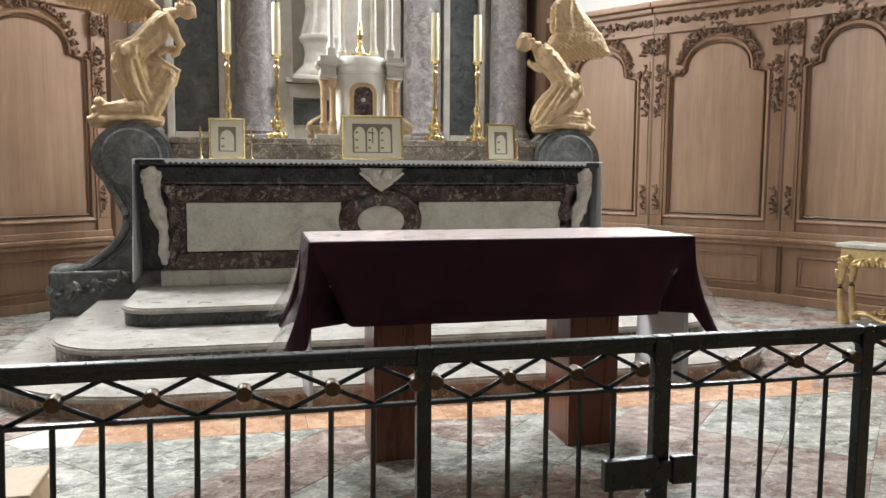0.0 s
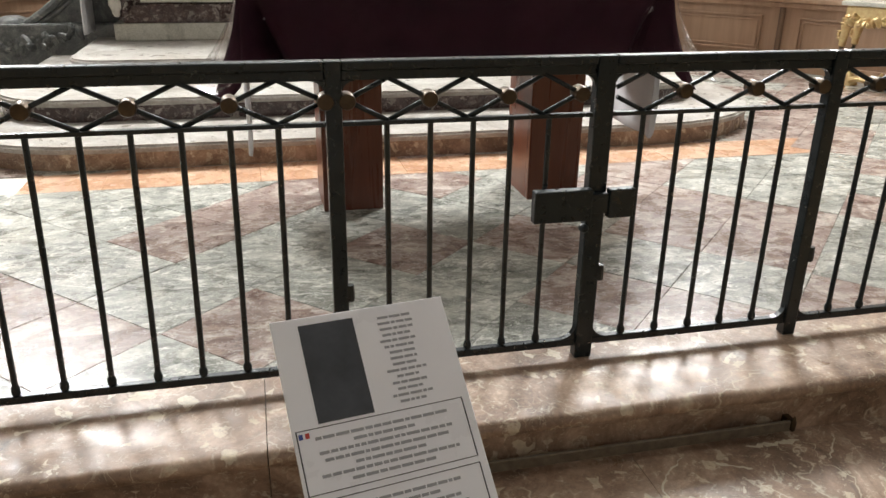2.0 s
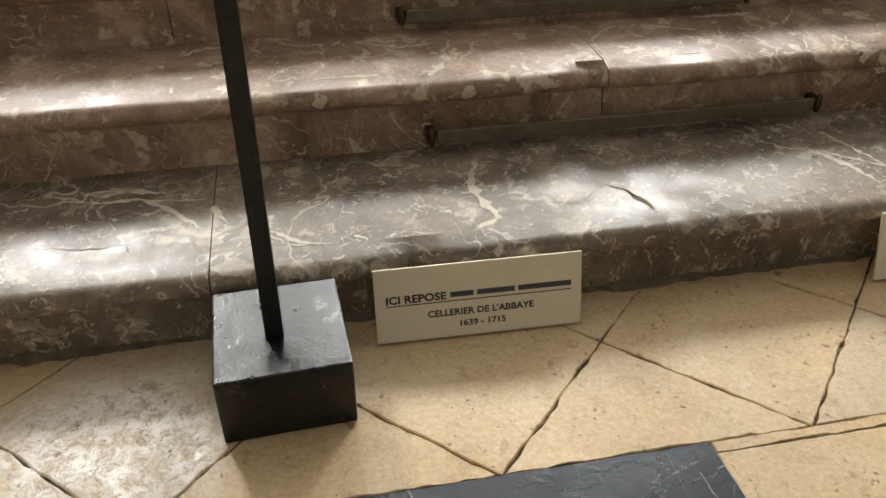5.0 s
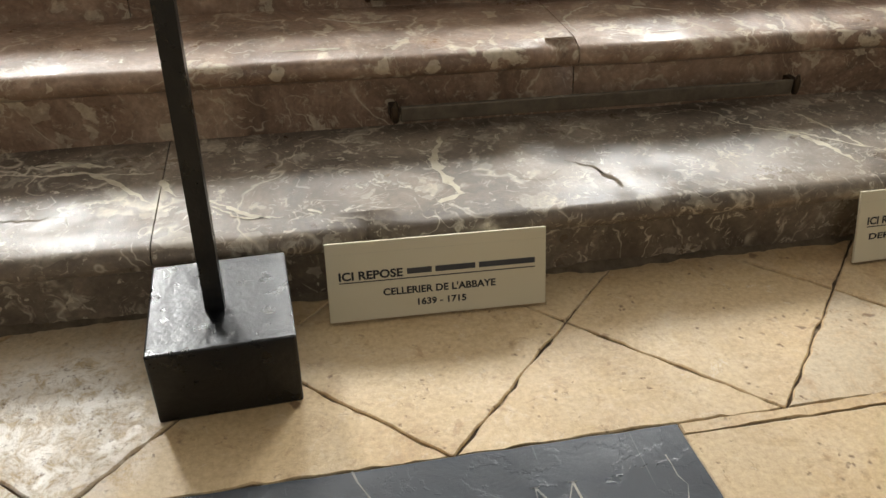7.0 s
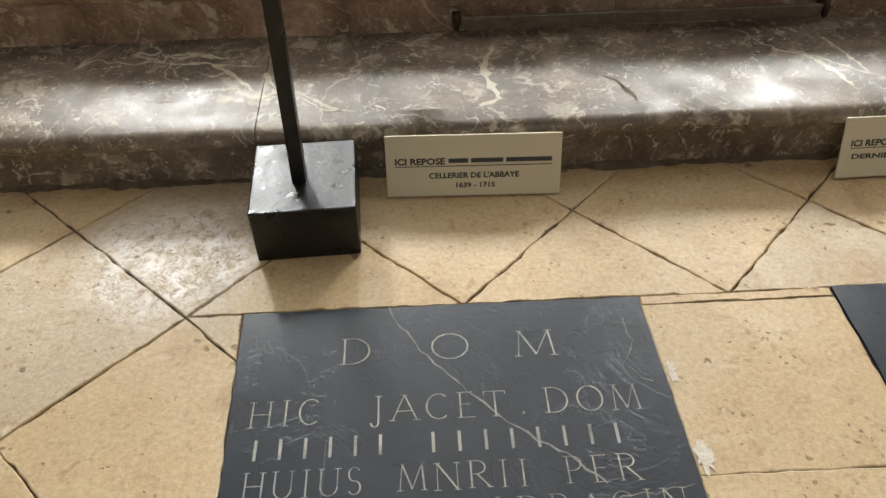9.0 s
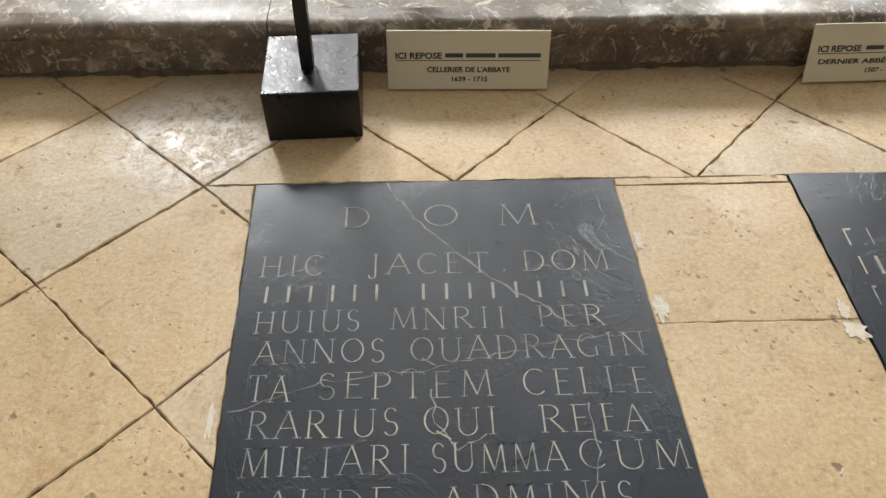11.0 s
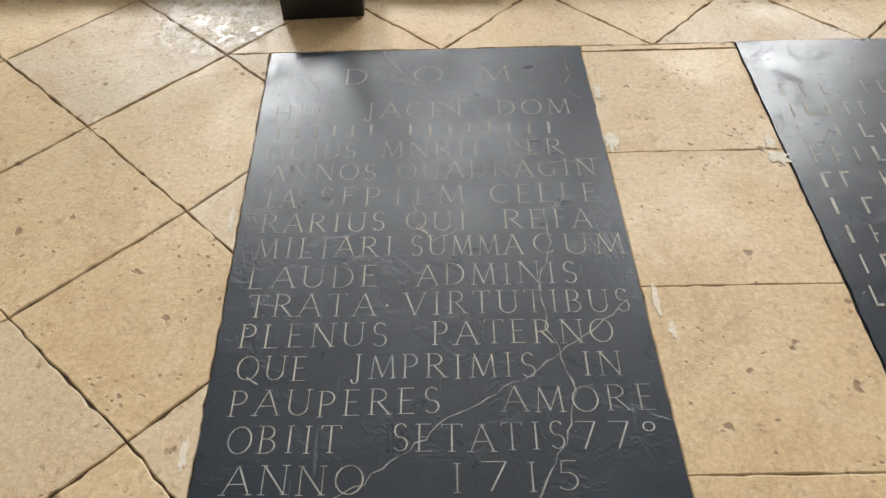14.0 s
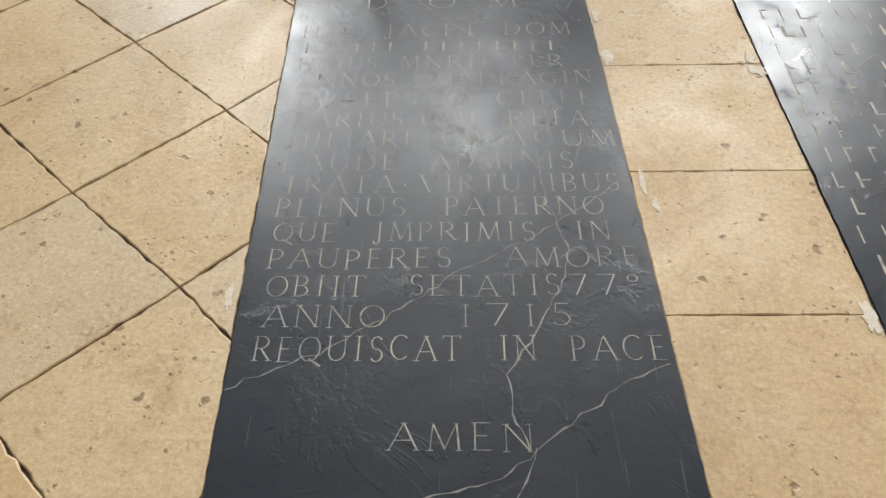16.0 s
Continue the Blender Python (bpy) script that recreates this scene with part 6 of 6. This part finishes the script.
for xa, xb, k in ((0.049, 0.322, 6), (0.372, 0.758, 8)):
    w_ = (xb - xa) / k
    for i in range(k):
        bar("name_bar", xa + w_ * (i + 0.30), xa + w_ * (i + 0.42), -0.352, 0.042, Matrix.Translation((0, 0, 0.0006)), M_LETTER, plate, 0.0008)
crack(plate, [(0.305, -0.004), (0.345, -0.07), (0.385, -0.14), (0.475, -0.24), (0.545, -0.31), (0.63, -0.37), (0.69, -0.43)], 0.0022, 1)
crack(plate, [(0.685, -0.60), (0.70, -0.70), (0.665, -0.80), (0.672, -0.90), (0.69, -0.985), (0.71, -1.06), (0.70, -1.13), (0.66, -1.20), (0.61, -1.29), (0.572, -1.36), (0.572, -1.44), (0.600, -1.515)], 0.0019, 2)
crack(plate, [(0.838, -0.86), (0.74, -0.94), (0.6, -1.045), (0.46, -1.125), (0.36, -1.205), (0.26, -1.28), (0.17, -1.33), (0.043, -1.392)], 0.0015, 3)
crack(plate, [(0.87, -1.34), (0.79, -1.37), (0.73, -1.42), (0.66, -1.47), (0.61, -1.515), (0.53, -1.57), (0.38, -1.61), (0.2, -1.66), (0.065, -1.68)], 0.0018, 4)
crack(plate, [(0.03, -0.60), (0.2, -0.545), (0.4, -0.52), (0.62, -0.47), (0.84, -0.44)], 0.0010, 5)
crack(plate, [(0.40, -0.56), (0.41, -0.64), (0.45, -0.69), (0.50, -0.66)], 0.0017, 6)
crack(plate, [(0.795, -0.06), (0.80, -0.12), (0.775, -0.18), (0.82, -0.22)], 0.0009, 7)
crack(plate, [(0.61, -1.515), (0.575, -1.60), (0.59, -1.70)], 0.0017, 8)

slab2 = thing("grave_slab", "black slate grave slab with worn unreadable capitals", "grave slab", "black grave slabs in the floor")
SLAB2 = [(1.262, 0.004), (2.166, 0.002), (2.168, SLAB_END), (1.315, SLAB_END)]
plate2 = slab_plate(slab2, SLAB2, 9)
rnd = random.Random(11)
for i in range(17):
    yb = -0.145 - 0.082 * i
    x = 1.32 + (0.2 if i == 0 else 0.0) + 0.02 * rnd.random()
    while x < (1.9 if i == 0 else 2.06):
        w = rnd.uniform(0.008, 0.03)
        bar("letter_stroke", x, x + w * 0.25, yb, 0.05, Matrix.Translation((0, 0, 0.0006)), M_LETTER, plate2, 0.0006)
        if rnd.random() < 0.6:
            bar("letter_stroke", x + w * 0.3, x + w, yb + rnd.choice([0.0, 0.022, 0.045]), 0.005, Matrix.Translation((0, 0, 0.0006)), M_LETTER, plate2, 0.0006)
        x += w + rnd.uniform(0.018, 0.04) + (0.05 if rnd.random() < 0.15 else 0)
        if i == 0:
            x += 0.15


# ---- limestone floor tiles of the nave ----
nave = tagged(thing("floor_nave", "cream limestone tiles laid diagonally with dark worn joints", "floor"), kind="structure")


def clip(poly, a, b, c):
    """The part of a polygon where a x + b y <= c."""
    out = []
    for (x0, y0), (x1, y1) in zip(poly, poly[1:] + poly[:1]):
        d0, d1 = a * x0 + b * y0 - c, a * x1 + b * y1 - c
        if d0 <= 0:
            out.append((x0, y0))
        if d0 * d1 < 0:
            t = d0 / (d0 - d1)
            out.append((x0 + (x1 - x0) * t, y0 + (y1 - y0) * t))
    return out


def area(poly):
    return abs(sum(x0 * y1 - x1 * y0 for (x0, y0), (x1, y1) in zip(poly, poly[1:] + poly[:1]))) / 2


def shrink(poly, g):
    """Draws each edge of a convex polygon in by g."""
    if sum(x0 * y1 - x1 * y0 for (x0, y0), (x1, y1) in zip(poly, poly[1:] + poly[:1])) < 0:
        poly = poly[::-1]
    res = poly
    for (x0, y0), (x1, y1) in zip(poly, poly[1:] + poly[:1]):
        dx, dy = x1 - x0, y1 - y0
        L = math.hypot(dx, dy)
        if L < 1e-5:
            continue
        nx, ny = dy / L, -dx / L
        res = clip(res, nx, ny, nx * x0 + ny * y0 - g)
        if len(res) < 3:
            return []
    return res


def floor_tile(bm, poly, rnd, z=0.0, gap=0.0026, rough=0.0013, seg=0.022):
    p = shrink(poly, gap)
    if len(p) < 3 or area(p) < 2e-4:
        return False
    inner = shrink(p, 0.005)
    if len(inner) < 3:
        return False
    tilt = rnd.uniform(-0.0008, 0.0008)
    ring = []
    for (x0, y0), (x1, y1) in zip(p, p[1:] + p[:1]):
        k = max(1, int(math.hypot(x1 - x0, y1 - y0) / seg))
        for i in range(k):
            t = i / k
            ring.append((x0 + (x1 - x0) * t + (rnd.gauss(0, rough) if i else 0), y0 + (y1 - y0) * t + (rnd.gauss(0, rough) if i else 0)))
    cx, cy = sum(q[0] for q in ring) / len(ring), sum(q[1] for q in ring) / len(ring)
    lo = [bm.verts.new((x, y, z - 0.03)) for x, y in ring]
    mid = [bm.verts.new((x, y, z - 0.0022)) for x, y in ring]
    top = []
    for x, y in ring:
        d = math.hypot(cx - x, cy - y) or 1
        s = min(0.3, 0.003 / d)
        top.append(bm.verts.new((x + (cx - x) * s, y + (cy - y) * s, z + tilt)))
    n = len(ring)
    for i in range(n):
        j = (i + 1) % n
        bm.faces.new((lo[i], lo[j], mid[j], mid[i])); f = bm.faces.new((mid[i], mid[j], top[j], top[i])); f.smooth = True
    bm.faces.new(top)
    return True


rnd = random.Random(21)
DX, DY = 0.2865, 0.2868


def node(i, j):
    """Joints of the slightly skewed diagonal lattice."""
    return (-0.120 + i * (0.306 if i < 0 else DX) - 0.006 * j + (0.014 if i > 1 else 0.0), -0.003 + j * DY - (0.012 if j in (-2, -3) else 0.0))


far = B()
pieces = []
for i in range(-26, 32):
    for j in range(-42, 3):
        if (i + j) % 2:
            continue
        x, y = node(i, j)
        if not (-7.4 < x < 9 and -12.1 < y < 0.8):
            continue
        # a tile lies between four joints of the lattice
        dia = [node(i, j), node(i + 1, j + 1), node(i + 2, j), node(i + 1, j - 1)]
        dia = clip(dia, 0, 1, 0.46)
        if len(dia) < 3:
            continue
        ctr = (x + DX, y)
        xs, ys = [p_[0] for p_ in dia], [p_[1] for p_ in dia]
        # the two slabs cut the lattice
        if max(xs) > 0.0 and min(ys) < -1e-3 and min(xs) < 2.14:
            parts = [clip(dia, 0, -1, 0.0)]
            low = clip(dia, 0, 1, 0.0)
            parts.append(clip(low, 1, 0.0285, 0.0) if len(low) > 2 else [])
            parts.append(clip(low, -1, 0, -2.172) if len(low) > 2 else [])
        else:
            parts = [dia]
        for q in parts:
            if len(q) > 2 and area(q) > 5e-4:
                pieces.append((ctr, q))
# square tiles between the slabs, and beyond their feet
y = 0.0
for k, dy in enumerate([0.024, 0.400, 0.400, 0.404, 0.40, 0.40, 0.1]):
    y1 = max(y - dy, SLAB_END)
    xl = lambda v: 0.842 - 0.0305 * v
    xr = lambda v: 1.258 - 0.025 * v
    if y - y1 > 0.015:
        pieces.append(((1.05, (y + y1) / 2), [(xl(y) + 0.0, y), (xr(y) - 0.0, y), (xr(y1) - 0.0, y1), (xl(y1) + 0.0, y1)]))
    y = y1
for k in range(24):
    for c in range(6):
        xa = 0.06 + 0.352 * c
        ya = SLAB_END - 0.41 * k
        pieces.append(((xa, ya), [(xa, ya), (xa + 0.352, ya), (xa + 0.352, ya - 0.41), (xa, ya - 0.41)]))
for ctr, q in pieces:
    if -1.9 < ctr[0] < 2.6 and -2.9 < ctr[1] < 0.8:
        bm = B()
        square = 0.8 < ctr[0] < 1.3 and ctr[1] < -0.05 and len(q) == 4
        if floor_tile(bm, q, rnd, 0.0, 0.0005 if square else 0.0019, 0.0010 if square else 0.0016):
            part("tile", bm, M_LIME, nave)
        else:
            bm.free()
    else:
        floor_tile(far, q, rnd, seg=0.2)
tagged(part("far_tiles", far, M_LIME, nave), kind="stuff")


# ---- marble floor of the choir ----
choir = tagged(thing("floor_choir_tiles", "polished green-white and rose marble tiles laid diagonally", "floor"), kind="structure")
rnd = random.Random(31)
S = 0.31
far = {0: B(), 1: B()}
for i in range(-26, 34):
    for j in range(-2, 40):
        if (i + j) % 2:
            continue
        x, y = 0.2 + S * i, 1.6 + S * j
        dia = [(x + S, y), (x, y + S), (x - S, y), (x, y - S)]
        dia = clip(dia, 0, -1, -1.602)
        dia = clip(dia, 0, 1, 9.5) if len(dia) > 2 else []
        if len(dia) < 3 or area(dia) < 1e-3 or not (-5.5 < x < 7):
            continue
        # the orange band keeps its own strip
        bands = [clip(dia, 0, 1, 3.62), clip(dia, 0, -1, -3.95)] if -1.5 < x < 3.5 else [dia]
        for q in bands:
            if len(q) < 3 or area(q) < 1e-3:
                continue
            kind_ = rnd.random() < 0.42
            if -1.6 < x < 3.6 and y < 4.6:
                bm = B()
                if floor_tile(bm, q, rnd, U, 0.0004, 0.0002, 0.3):
                    part("tile", bm, M_FLOOR_R if kind_ else M_FLOOR_G, choir)
                else:
                    bm.free()
            else:
                floor_tile(far[kind_], q, rnd, U, 0.0004, 0.0002, 0.3)
for k, mt in ((0, M_FLOOR_G), (1, M_FLOOR_R)):
    tagged(part("far_tiles", far[k], mt, choir), kind="stuff")
for i in range(12):
    bm = B()
    xa = -1.28 + 0.405 * i
    if floor_tile(bm, [(xa, 3.622), (xa + 0.405, 3.622), (xa + 0.405, 3.99), (xa, 3.99)], rnd, U, 0.0004, 0.0002, 0.3):
        part("band_tile", bm, M_ORANGE, choir, "orange marble band tile")

# ---- lime smears on the tiles' edges along the slabs ----
for i, (x, y, rx, ry) in enumerate([(0.872, -0.385, 0.022, 0.045), (0.862, -0.20, 0.012, 0.04), (1.250, -0.455, 0.028, 0.03), (1.244, -0.40, 0.016, 0.028), (0.893, -0.86, 0.008, 0.05), (1.272, -1.24, 0.022, 0.045), (0.912, -0.93, 0.010, 0.03), (1.292, -1.31, 0.014, 0.03), (0.0, -0.62, 0.008, 0.05), (0.012, -1.18, 0.010, 0.04)]):
    rnd = random.Random(70 + i)
    bm = B()
    ring = []
    for k in range(34):
        a = 2 * math.pi * k / 34
        q = 0.72 + 0.5 * noise.noise(Vector((2.2 * math.cos(a), 2.2 * math.sin(a), i * 3.7))) + rnd.uniform(-0.12, 0.12)
        ring.append((x + rx * q * math.cos(a), y + ry * q * math.sin(a), 0.0008))
    extrude_poly(bm, ring, (0, 0, 0.0009))
    part("lime_smear", bm, M_SMEAR, nave, "pale lime smear on a tile's edge")
